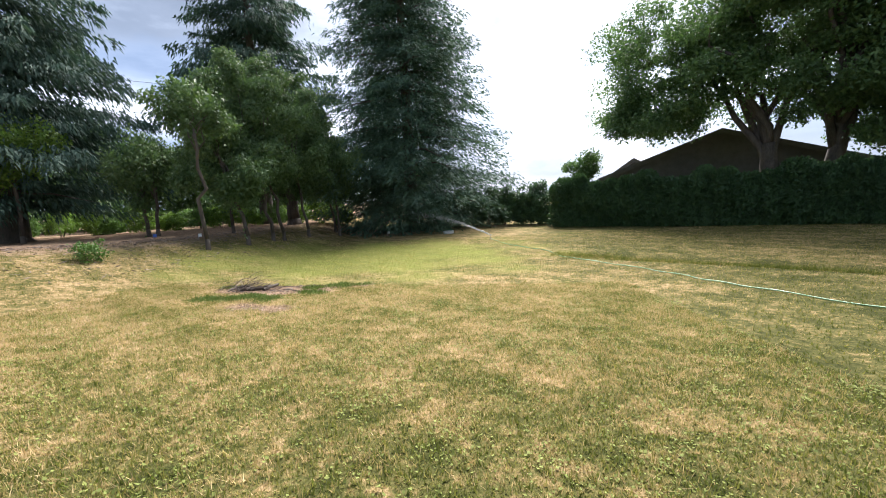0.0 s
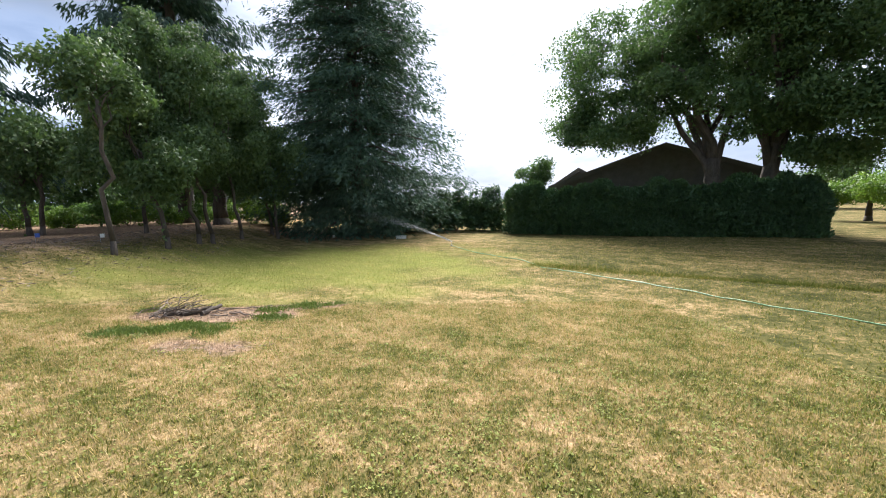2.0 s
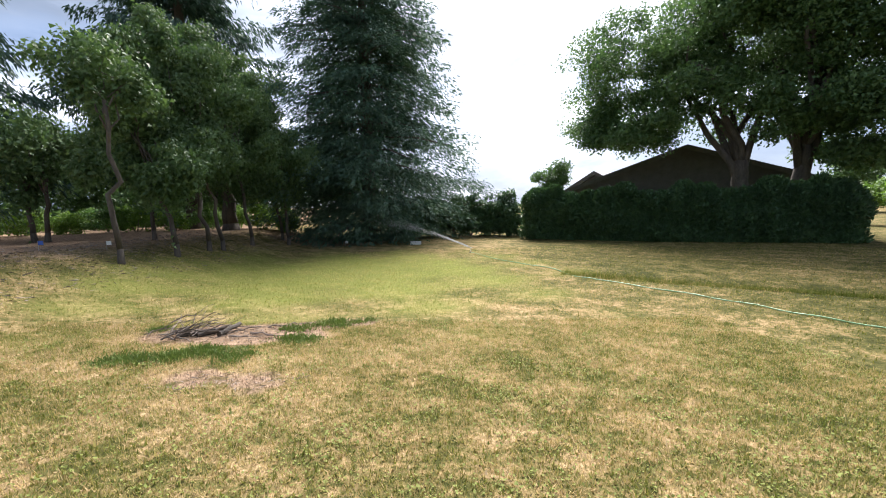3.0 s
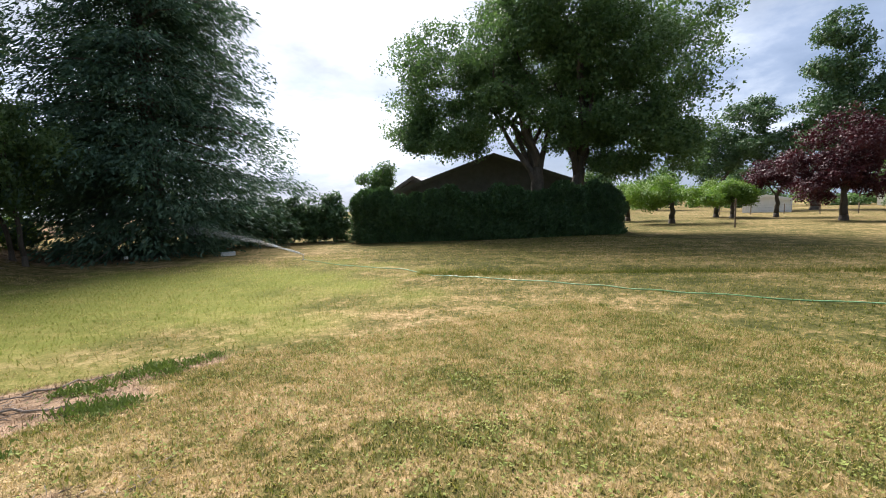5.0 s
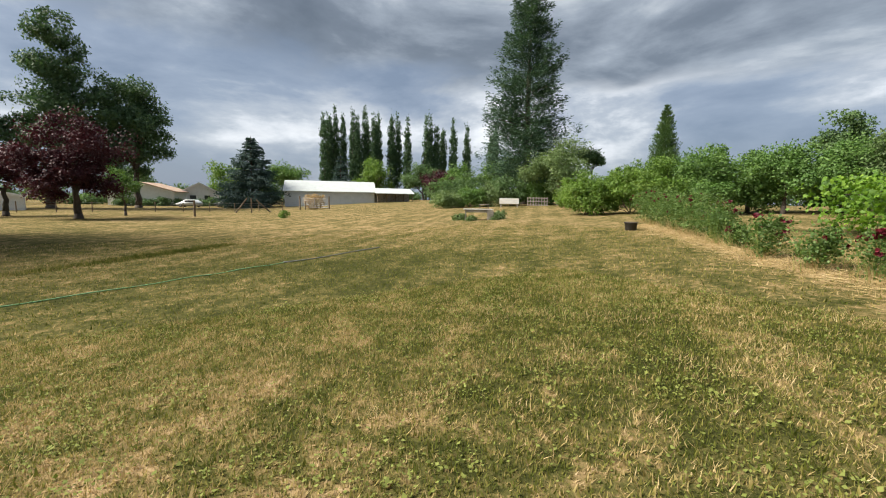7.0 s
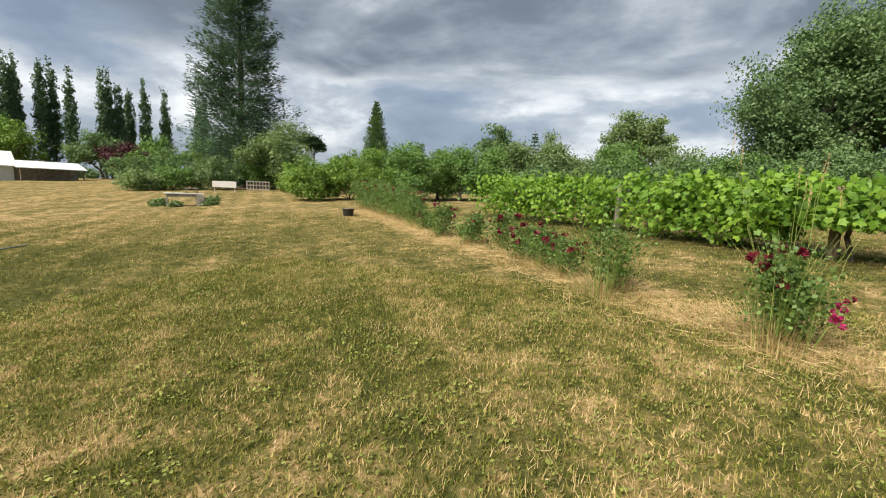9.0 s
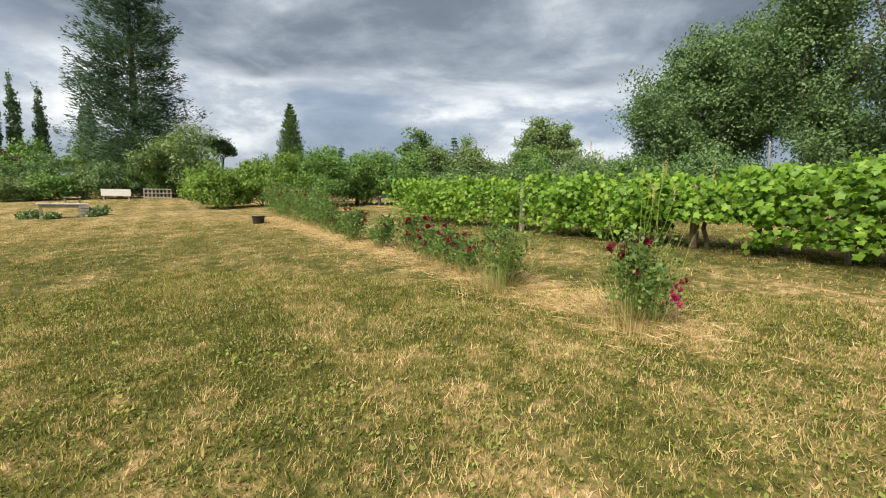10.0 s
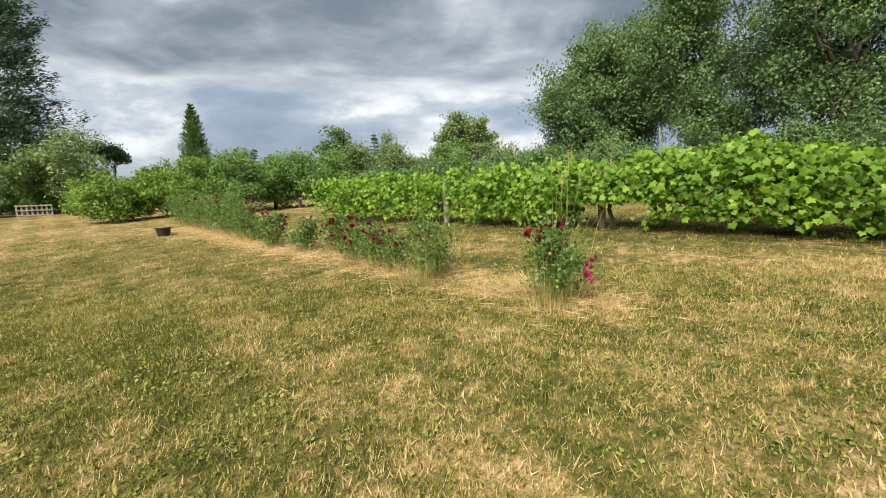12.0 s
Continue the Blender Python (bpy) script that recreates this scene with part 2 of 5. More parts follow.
def mesh_from(name, verts, faces):
    """A mesh from arrays; faces is an (n, 3) or (n, 4) array, or a list of index tuples."""
    me = bpy.data.meshes.new(name)
    if isinstance(faces, np.ndarray):
        verts = np.asarray(verts, np.float32)
        n, k = faces.shape
        me.vertices.add(len(verts))
        me.vertices.foreach_set("co", verts.ravel())
        me.loops.add(n * k)
        me.loops.foreach_set("vertex_index", faces.astype(np.int32).ravel())
        me.polygons.add(n)
        me.polygons.foreach_set("loop_start", np.arange(0, n * k, k, dtype=np.int32))
        me.update(calc_edges=True)
    else:
        me.from_pydata([tuple(v) for v in verts], [], faces)
        me.update()
    return me


def part(name, geo, mat, parent=None, label="", smooth=False):
    """One mesh object, from (verts, faces) or a bmesh, under its parent."""
    if isinstance(geo, bmesh.types.BMesh):
        me = bpy.data.meshes.new(name)
        geo.to_mesh(me)
        geo.free()
    else:
        me = mesh_from(name, *geo)
    me.materials.append(mat)
    if smooth:
        me.polygons.foreach_set("use_smooth", np.ones(len(me.polygons), bool))
    ob = new(name, me)
    ob.parent = parent
    return tagged(ob, label)


def thing(name, at, label, category, group="", kind="", turn=0.0):
    ob = new(name)
    ob.matrix_basis = pose(*at, 0, 0, turn)
    return tagged(ob, label, category, group, kind)


def joined(*geos):
    """Several (verts, faces) of list kind as one."""
    vs, fs = [], []
    for v, f in geos:
        k = len(vs)
        vs.extend(tuple(p) for p in v)
        fs.extend(tuple(int(i) + k for i in q) for q in f)
    return vs, fs


def tube(points, radii, sides=7):
    """A tapered, capped tube along points."""
    pts = [Vector(p) for p in points]
    vs, fs = [], []
    for i, p in enumerate(pts):
        d = (pts[min(i + 1, len(pts) - 1)] - pts[max(i - 1, 0)]).normalized()
        a = d.orthogonal().normalized() if abs(d.z) < 0.7 else Vector((1, 0, 0)).cross(d).normalized()
        b = d.cross(a)
        for k in range(sides):
            w = 2 * math.pi * k / sides
            vs.append(p + (a * math.cos(w) + b * math.sin(w)) * radii[i])
    for i in range(len(pts) - 1):
        for k in range(sides):
            j = (k + 1) % sides
            fs.append((i * sides + k, i * sides + j, (i + 1) * sides + j, (i + 1) * sides + k))
    fs.append(tuple(reversed(range(sides))))
    fs.append(tuple((len(pts) - 1) * sides + k for k in range(sides)))
    return vs, fs


def box(x0, y0, z0, x1, y1, z1, bevel=0.0):
    bm = bmesh.new()
    bmesh.ops.create_cube(bm, size=1, matrix=Matrix.LocRotScale(((x0 + x1) / 2, (y0 + y1) / 2, (z0 + z1) / 2), None, (x1 - x0, y1 - y0, z1 - z0)))
    if bevel:
        bmesh.ops.bevel(bm, geom=bm.edges[:], offset=bevel, segments=2, affect="EDGES")
    return bm


def leaves(centres, size, along=None, width=0.42, spread=0.35, tri=False, flat=0.0, facing=None):
    """Leaves, slightly folded, at the centres; along: the way they point; flat: how far they lie open to the sky; facing: the way their faces turn."""
    n = len(centres)
    a = RNG.normal(size=(n, 3))
    if along is not None:
        a = a * spread + along
    a /= np.linalg.norm(a, axis=1, keepdims=True) + 1e-9
    lie = RNG.normal(size=(n, 3)) * (1 - flat) + np.array([0, 0, 1.6]) * flat
    if facing is not None:
        lie = facing + RNG.normal(size=(n, 3)) * 0.42
    s = np.cross(a, lie)
    s /= np.linalg.norm(s, axis=1, keepdims=True) + 1e-9
    up = np.cross(a, s)
    L = size * RNG.uniform(0.6, 1.3, (n, 1))
    w = L * width
    if tri:
        v = np.stack([centres - s * w * 0.8, centres + s * w * 0.8, centres + a * L], 1)
        return v.reshape(-1, 3), np.arange(3 * n).reshape(n, 3)
    v = np.stack([centres, centres + a * L * 0.5 + s * w + up * w * 0.3, centres + a * L, centres + a * L * 0.5 - s * w + up * w * 0.3], 1)
    return v.reshape(-1, 3), np.arange(4 * n).reshape(n, 4)


def smooth01(a, b, q):
    k = np.clip((q - a) / (b - a), 0, 1)
    return k * k * (3 - 2 * k)


def ground_z(x, y):
    """The height of the ground: the lawn falls away to the house side and rises to the vines, with a bank on the west."""
    x, y = np.asarray(x, float), np.asarray(y, float)
    v = -(0.0437 * 14 * np.tanh(x / 14) + 0.0612 * y)
    low, up = v / (1 + np.abs(v / 0.8) ** 6) ** (1 / 6), v / (1 + np.abs(v / 1.35) ** 4) ** 0.25
    z = np.where(v < 0, low, up) + 1.05 * smooth01(7.5, 13.5, -x) * smooth01(3, 10, y)
    rut = np.abs((x - 3.3) * 0.643 + (y - 17.2) * 0.766 + 0.25 * np.sin(x * 0.5))
    return z - 0.10 * np.exp(-(rut / 0.35) ** 2) * smooth01(1.5, 4, x) * smooth01(60, 30, x)


def gz(x, y):
    return float(ground_z(x, y))


def on_ground(x, y, sink=0.0):
    return (x, y, gz(x, y) - sink)


def to_line(x, y, ax, ay, bx, by):
    """Distance from points to a stretch of line."""
    dx, dy = bx - ax, by - ay
    k = np.clip(((x - ax) * dx + (y - ay) * dy) / (dx * dx + dy * dy), 0, 1)
    return np.hypot(x - ax - k * dx, y - ay - k * dy)


def soil_mask(x, y):
    pile = smooth01(1.2, 0.5, np.hypot((x + 4.9) / 1.65, (y - 10.15) / 0.85) + 0.12 * np.sin(x * 5 + y * 3))
    tail = 0.8 * smooth01(0.55, 0.15, to_line(x, y, -4.3, 10.6, -3.0, 11.0))
    near = 0.7 * smooth01(0.5, 0.1, to_line(x, y, -4.7, 8.1, -3.75, 7.8) + 0.1 * np.sin(x * 7))
    bank = smooth01(10.6, 12.8, -x) * smooth01(6, 12, y) * (0.55 + 0.6 * smooth01(13, 15, -x))
    under = 0.75 * smooth01(6.5, 3.0, np.hypot(x + 7.5, (y - 33) * 1.3))
    return np.maximum.reduce([pile, tail, near, bank, under])


def lush_backlit_mask(x, y):
    """The watered green stretch under the sprinkler's throw, its colour also brightened as if backlit."""
    wave = 0.12 * np.sin(x * 1.7 + y * 0.6) + 0.1 * np.sin(y * 2.3 - x)
    return smooth01(1.05, 0.35, np.hypot((x + 5.0) / 9.5, (y - 18.5) / 9.0) + wave) * smooth01(12.5, 9.5, -x)


def dry_mask(x, y):
    rose = smooth01(1.0, 0.2, to_line(x, y, -4.6, -0.2, 10.5, -12.0))
    meadow = smooth01(10, 26, x - 0.85 * y)
    vine = 0.6 * smooth01(0.9, 0.1, np.abs(to_line(x, y, -15.4, 2.2, 3.75, -11.3) - 2.0))
    rut = smooth01(0.5, 0.1, to_line(x, y, 3.3, 17.2, 17.5, 5.3))
    green = smooth01(10, 3, np.hypot((x + 4.5) / 1.4, y - 19.0)) * 0.3 + 0.35 * smooth01(7, 2, np.hypot((x - 5) / 1.6, (y - 3) / 1.2)) + 0.7 * rut + 0.14 * smooth01(-2, 8, x) * smooth01(14, 8, x) + 0.14 * smooth01(4, 2, y) * smooth01(-9, -6, x) * smooth01(3, -1, x)
    cut = sum(smooth01(0.55, 0.15, np.hypot(x - px_, (y - py_) * 1.4)) for px_, py_ in ((-6.6, 9.8), (-4.95, 8.15), (-3.8, 8.8), (-3.6, 10.0)))
    return cut * 0.7 + rose * 0.75 + meadow * 0.3 + vine * 0.7 + 0.36 * smooth01(1, 5, y) * smooth01(7, 2, x) - green


# ---- ground ----
u = np.linspace(-1, 1, 281)
axis = np.sinh(u * 6.6) * 4.0
gx, gy = np.meshgrid(axis, axis + 6.0, indexing="ij")
ge = ground_z(gx, gy)
N = len(axis)
idx = np.arange(N * N).reshape(N, N)
quads = np.stack([idx[:-1, :-1], idx[1:, :-1], idx[1:, 1:], idx[:-1, 1:]], -1).reshape(-1, 4)
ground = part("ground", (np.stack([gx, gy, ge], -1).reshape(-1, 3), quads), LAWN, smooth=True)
tagged(ground, "mown lawn of mixed green and straw-dry grass with bare soil", "ground", kind="structure")


def set_masks(me):
    co = np.empty(len(me.vertices) * 3, np.float32)
    me.vertices.foreach_get("co", co)
    x, y = co[0::3], co[1::3]
    for key, fn in (("soil", soil_mask), ("dry", dry_mask), ("lush_backlit", lush_backlit_mask)):
        me.attributes.new(key, "FLOAT", "POINT").data.foreach_set("value", fn(x, y).astype(np.float32))


set_masks(ground.data)


def grass(name, label, x, y, tall, wide):
    """Grass blades: bent pairs of triangles on the ground."""
    keep = RNG.random(len(x)) > soil_mask(x, y) * 0.93
    x, y = x[keep], y[keep]
    n = len(x)
    z = ground_z(x, y) - 0.004
    w = RNG.uniform(0, 2 * math.pi, n)
    lean = RNG.uniform(0.1, 1.3, n)
    h = tall * RNG.uniform(0.45, 1.35, n)
    side = np.stack([np.cos(w), np.sin(w), 0 * w], 1) * wide * RNG.uniform(0.6, 1.3, (n, 1)) / 2
    w2 = w + math.pi / 2 + RNG.normal(0, 0.5, n)
    tip = np.stack([np.cos(w2) * np.sin(lean) * h, np.sin(w2) * np.sin(lean) * h, np.cos(lean) * h + h * 0.15], 1)
    b = np.stack([x, y, z], 1)
    v = np.stack([b - side, b + side, b + tip], 1).reshape(-1, 3)
    f = np.arange(3 * n).reshape(n, 3)
    ob = part(name, (v, f), BLADES)
    set_masks(ob.data)
    return tagged(ob, label, "grass", kind="stuff")


def scatter(n, x0, x1, y0, y1):
    return RNG.uniform(x0, x1, n), RNG.uniform(y0, y1, n)


a, b = scatter(440000, -8.5, 4.0, -1.5, 11.0)
grass("lawn_grass", "short mown lawn grass, part green, part straw", a, b, 0.04, 0.0105)
a, b = scatter(230000, -20, 20, -10, 26)
grass("lawn_grass", "short mown grass of the wider lawn", a, b, 0.05, 0.022)


def in_tufts(tufts, each, spread, x0, x1, y0, y1):
    """Points in tufts of uneven size on the lawn."""
    w = RNG.uniform(0.3, 1.0, tufts) ** 2
    k = RNG.choice(tufts, tufts * each, p=w / w.sum())
    x, y = RNG.uniform(x0, x1, tufts)[k], RNG.uniform(y0, y1, tufts)[k]
    s = spread * (0.5 + w[k])
    x, y = x + RNG.normal(0, 1, len(k)) * s, y + RNG.normal(0, 1, len(k)) * s
    keep = soil_mask(x, y) < 0.4
    return x[keep], y[keep]


for tufts, each, spread, size in ((2600, 15, 0.12, 0.024), (700, 12, 0.10, 0.034)):
    wx0, wy0 = in_tufts(tufts, each, spread, -8, 4, -1.5, 11)
    weed_at = np.stack([wx0, wy0, ground_z(wx0, wy0) + RNG.uniform(0.006, 0.04, len(wx0))], 1)
    n = len(wx0)
    clover = part("lawn_weeds", leaves(weed_at, size, np.stack([RNG.normal(size=n), RNG.normal(size=n), np.full(n, 0.35)], 1), 0.36, 0.3, flat=0.7), CLOVER)
    tagged(clover, "small-leaved clover and weeds among the mown grass" if size < 0.04 else "broad-leaved weeds in rosettes among the mown grass", "weeds", kind="stuff")
wx0, wy0 = in_tufts(1500, 22, 0.07, -8, 4, -1.5, 11)
n = len(wx0)
stubble = part("dry_stubble", leaves(np.stack([wx0, wy0, ground_z(wx0, wy0)], 1), 0.065, np.stack([RNG.normal(0, 0.5, n), RNG.normal(0, 0.5, n), np.ones(n)], 1), 0.06, 0.3, tri=True), STRAW)
tagged(stubble, "upright tufts of straw-dry grass left by the mower", "grass", kind="stuff")
k = RNG.uniform(0, 1, 16000)
c = RNG.normal(0, 0.16, 16000)
grass("rut_grass", "longer green grass along the wheel rut", 3.3 + 14.5 * k + 0.643 * c, 17.2 - 12.2 * k + 0.766 * c, 0.13, 0.016)


# ---- trees ----
def clumps_in(centre, radii, n, inner=0.45, floor=-1.0):
    d = RNG.normal(size=(n * 3, 3))
    d /= np.linalg.norm(d, axis=1, keepdims=True)
    d = d[d[:, 2] > floor][:n]
    r = RNG.uniform(inner ** 2, 1, (len(d), 1)) ** 0.5 * RNG.uniform(0.82, 1.12, (len(d), 1))
    return np.asarray(centre) + d * r * np.asarray(radii)


def puffs(centres, radius, per):
    n = len(centres)
    r = radius * RNG.uniform(0.6, 1.3, (n, 1, 1))
    return (centres[:, None, :] + RNG.normal(size=(n, per, 3)) * r * np.array([1, 1, 0.7])).reshape(-1, 3)


def sprays(centres, radius, per):
    """Leaf places round the tips of twigs, shell by shell, and the way each leaf faces."""
    n = len(centres)
    d = RNG.normal(size=(n, per, 3))
    d /= np.linalg.norm(d, axis=2, keepdims=True)
    r = radius * RNG.uniform(0.65, 1.4, (n, 1, 1)) * RNG.uniform(0.25, 1.15, (n, per, 1)) ** 0.7
    squash = np.stack([np.ones(n), np.ones(n), RNG.uniform(0.5, 0.9, n)], 1)[:, None, :]
    pts = centres[:, None, :] + d * r * squash
    return pts.reshape(-1, 3), (d + np.array([0, 0, 0.55])).reshape(-1, 3)


def bent(a, b, r0, r1, sag=0.0, n=5, wobble=0.04, sides=7):
    a, b = Vector(a), Vector(b)
    L = (b - a).length
    pts = []
    for i in range(n + 1):
        k = i / n
        o = Vector(RNG.normal(0, wobble * L, 3)) * (math.sin(k * math.pi))
        pts.append(a.lerp(b, k) + o + Vector((0, 0, sag * L * math.sin(k * math.pi))))
    return tube(pts, [r0 + (r1 - r0) * i / n for i in range(n + 1)], sides)


def broad_tree(name, label, x, y, lobes, trunk_r, leaf_mat, bark=BARK, leaf=0.16, clumps=200, per=60, puff=0.45, fork=0.35, limbs=7, stems=((0, 0),), group="", category="tree", hang=0.0, sink=0.05, fork_z=0.0):
    """A broadleaf tree. lobes: (dx, dy, z, rx, ry, rz) ellipsoids of the crown over the foot."""
    root = thing(name, on_ground(x, y, sink), label, category, group)
    total = sum(l[3] * l[4] * l[5] for l in lobes) ** 1.0
    cs = []
    for l in lobes:
        share = max(6, int(clumps * (l[3] * l[4] * l[5]) / total))
        if l[5] > 2.2 * l[3]:
            cs.append(clumps_in(l[:3], l[3:], share, 0.3))
            continue
        for q in clumps_in(l[:3], np.array(l[3:]) * 0.84, max(6, share // 7), 0.4):
            cs.append(clumps_in(q, np.array([1.0, 1.0, 0.75]) * min(l[3:]) * RNG.uniform(0.34, 0.58), 7, 0.25))
    cs = np.concatenate(cs)
    top = max(l[2] + l[5] * 0.5 for l in lobes)
    low = min(l[2] - l[5] for l in lobes)
    forkz = fork_z or low + (top - low) * fork
    cx, cy = (sum(l[i] * l[3] ** 3 for l in lobes) / sum(l[3] ** 3 for l in lobes) for i in (0, 1))
    tops = []
    for sx, sy in stems:
        end = (cx * 0.5 + sx * 1.7, cy * 0.5 + sy * 1.7, forkz)
        foot = tube([(sx, sy, -0.05), (sx, sy, 0.12), (sx * 1.1, sy * 1.1, 0.5)], [trunk_r * 1.45, trunk_r * 1.2, trunk_r], 9)
        part("trunk", joined(foot, bent((sx * 1.1, sy * 1.1, 0.5), end, trunk_r, trunk_r * 0.62, n=6, wobble=0.025, sides=9)), bark, root, smooth=True)
        tops.append(end)
    steep = (cs[:, 2] - forkz) / (np.hypot(cs[:, 0] - cx * 0.5, cs[:, 1] - cy * 0.5) + 0.3)
    good = np.flatnonzero(steep > (0.35 if len(stems) == 1 else 0.9))
    good = good if len(good) >= limbs else np.arange(len(cs))
    pick = cs[good[RNG.permutation(len(good))[:limbs]]]
    for i, p in enumerate(pick):
        home = min(range(len(tops)), key=lambda j: math.hypot(p[0] - tops[j][0], p[1] - tops[j][1]))
        home = i % len(tops) if i < 2 * len(tops) and len(tops) > 1 else home
        e = Vector(tops[home])
        s = Vector((stems[home][0] * 1.1, stems[home][1] * 1.1, 0.5)).lerp(e, RNG.uniform(0.72 if len(stems) == 1 else 0.55, 1.0))
        part("limb", bent(s, p, trunk_r * 0.4, trunk_r * 0.06, 0.06, 6, 0.05, 6), bark, root, smooth=True)
    pts, face = sprays(cs, puff * 1.7, int(per * 1.6))
    along = None
    if hang:
        along = np.stack([RNG.normal(0, 0.5, len(pts)), RNG.normal(0, 0.5, len(pts)), np.full(len(pts), -hang)], 1)
        pts[:, 2] -= math.copysign(1, hang) * RNG.exponential(abs(hang) * 0.3, len(pts))
    pts[:, 2] = np.maximum(pts[:, 2], 0.15)
    part("crown", leaves(pts, leaf * 0.95, along, 0.5, tri=True, facing=face), leaf_mat, root)
    return root


def conifer(name, label, x, y, h, spread, base, mat, trunk_r=0.4, whorls=38, per=7, leaf=0.3, droop=0.25, taper=1.0, dense=26, thick=0.12, gap=0.0, group="", sink=0.05, tip_up=0.0, hangers=0.5):
    """A conifer: whorls of drooping boughs set with hanging sprays."""
    root = thing(name, on_ground(x, y, sink), label, "tree", group)
    part("trunk", tube([(0, 0, -0.1), (0, 0, 0.3), (0.05, 0, h * 0.3), (0, 0.05, h * 0.7), (0, 0, h)], [trunk_r * 1.5, trunk_r * 1.1, trunk_r * 0.85, trunk_r * 0.4, 0.03], 10), BARK, root, smooth=True)
    cen, way = [], []
    for i in range(whorls):
        k = (i + RNG.uniform(-0.4, 0.4)) / whorls
        z = base + (h - base) * max(0, k)
        reach = spread * (1 - max(0, k)) ** taper * (0.55 + 0.45 * min(1, k * 7 + 0.3)) + 0.12
        for j in range(per):
            if RNG.random() < gap:
                continue
            w = RNG.uniform(0, 2 * math.pi)
            L = reach * RNG.uniform(0.5, 1.15)
            m = 5 * max(3, int(dense * L / spread) + 3)
            s = RNG.uniform(0.1, 1.0, m) ** 0.75
            wide = thick * 2.6 * L * np.sin(math.pi * np.minimum(1, 0.12 + 0.85 * s)) * RNG.uniform(-1, 1, m)
            drop = -droop * L * s ** 1.6 + tip_up * L * s ** 3 + 0.12 * L * s - 0.25 * np.abs(wide)
            fringe = RNG.exponential(0.10, m) * max(hangers, 0) * min(L, 4.0) * 0.5
            far = L * s + RNG.normal(0, thick * 0.3 * L, m)
            cen.append(np.stack([np.cos(w) * far - np.sin(w) * wide, np.sin(w) * far + np.cos(w) * wide, z + drop - fringe + RNG.normal(0, thick * (0.22 if hangers > 0 else 0.5) * L, m)], 1))
            turn = np.sign(wide) * 0.6
            way.append(np.stack([np.cos(w) - np.sin(w) * turn, np.sin(w) + np.cos(w) * turn, -hangers - 2.2 * fringe], 1))
            if RNG.random() < 0.16 and L > 1.2:
                part("bough", tube([(0, 0, z), (math.cos(w) * L * 0.5, math.sin(w) * L * 0.5, z - droop * L * 0.33 + 0.06 * L), (math.cos(w) * L * 0.92, math.sin(w) * L * 0.92, z - droop * L * 0.87 + 0.11 * L)], [0.02 + 0.012 * L, 0.015 + 0.007 * L, 0.008], 4), BARK, root)
    part("crown", leaves(np.concatenate(cen), leaf * 0.86, np.concatenate(way), 0.2, 0.35, tri=True, flat=0.45), mat, root)
    return root


# the row west of the lawn
conifer("fir_tree", "tall dark blue-green fir with boughs to the ground", -4.9, 35.0, 30.0, 8.6, 0.5, NEEDLE, 0.5, 74, 15, 0.34, 0.32, 0.62, 62, 0.11)
conifer("cedar_tree", "tall dark cedar with long drooping bough tips", -18.2, 36.5, 28.0, 8.2, 4.8, CEDAR, 0.55, 40, 10, 0.44, 0.2, 0.55, 76, 0.07, 0.10, hangers=1.1)
broad_tree("oak_tree", "large tree with a thick forked trunk on the bank", -14.0, 32.5, [(0, 0, 8.6, 3.6, 3.4, 3.4), (-1.8, 0.5, 6.2, 2.8, 2.6, 2.2), (2.0, -0.5, 6.4, 2.6, 2.4, 2.2)], 0.48, ASH_LEAF, BARK, 0.2, 170, 60, 0.45, 0.15, 8, fork_z=3.6)
conifer("cedar_tree", "dark cedar with a thick trunk and drooping boughs", -29.5, 25.0, 27.0, 9.0, 2.6, CEDAR, 0.85, 38, 12, 0.44, 0.28, 0.5, 76, 0.07, 0.05, hangers=1.1)
for tx, ty, th, tr, lean in ((-10.9, 19.8, 8.8, 1.9, -0.9), (-10.85, 22.3, 10.0, 2.2, -1.1), (-10.6, 23.1, 10.6, 2.3, -0.7), (-10.4, 26.2, 11.4, 2.5, -1.2), (-10.1, 30.6, 10.2, 2.3, -0.9), (-9.3, 29.1, 9.6, 2.1, -0.6), (-14.2, 24.2, 10.2, 2.5, -0.3)):
    broad_tree("ash_tree", "slender leaning young tree with airy hanging grey-green leaves", tx, ty, [(lean * k + RNG.normal(0, 0.4) * tr * 0.6, RNG.normal(0, 0.5), th * z, tr * r, tr * r, th * 0.11) for k, z, r in ((1.6, 0.36, 0.75), (1.2, 0.46, 0.95), (1.4, 0.56, 0.9), (0.9, 0.66, 0.8), (1.1, 0.78, 0.6), (1.1, 0.91, 0.38), (-0.3, 0.44, 0.75))], 0.095, ASH_LEAF, BARK, 0.14, 170, 56, 0.28, 0.2, 9, group="young trees along the bank", hang=0.8)
broad_tree("ash_tree", "slender young tree with a leaning double stem on the bank", -19.3, 24.2, [(0.3, 0, 4.6, 2.4, 2.3, 2.3), (-0.9, 0.2, 3.2, 1.7, 1.6, 1.3)], 0.11, ASH_LEAF, BARK, 0.17, 120, 60, 0.36, 0.3, 7, stems=((-0.25, 0), (0.25, 0.1)), group="young trees along the bank", hang=0.7)
broad_tree("ash_tree", "slender young tree beside the thick cedar trunk", -26.0, 22.6, [(0.3, 0, 5.6, 2.4, 2.4, 2.6)], 0.12, LIGHT_LEAF, BARK, 0.18, 80, 50, 0.4, 0.3, 6, group="young trees along the bank", hang=0.5)
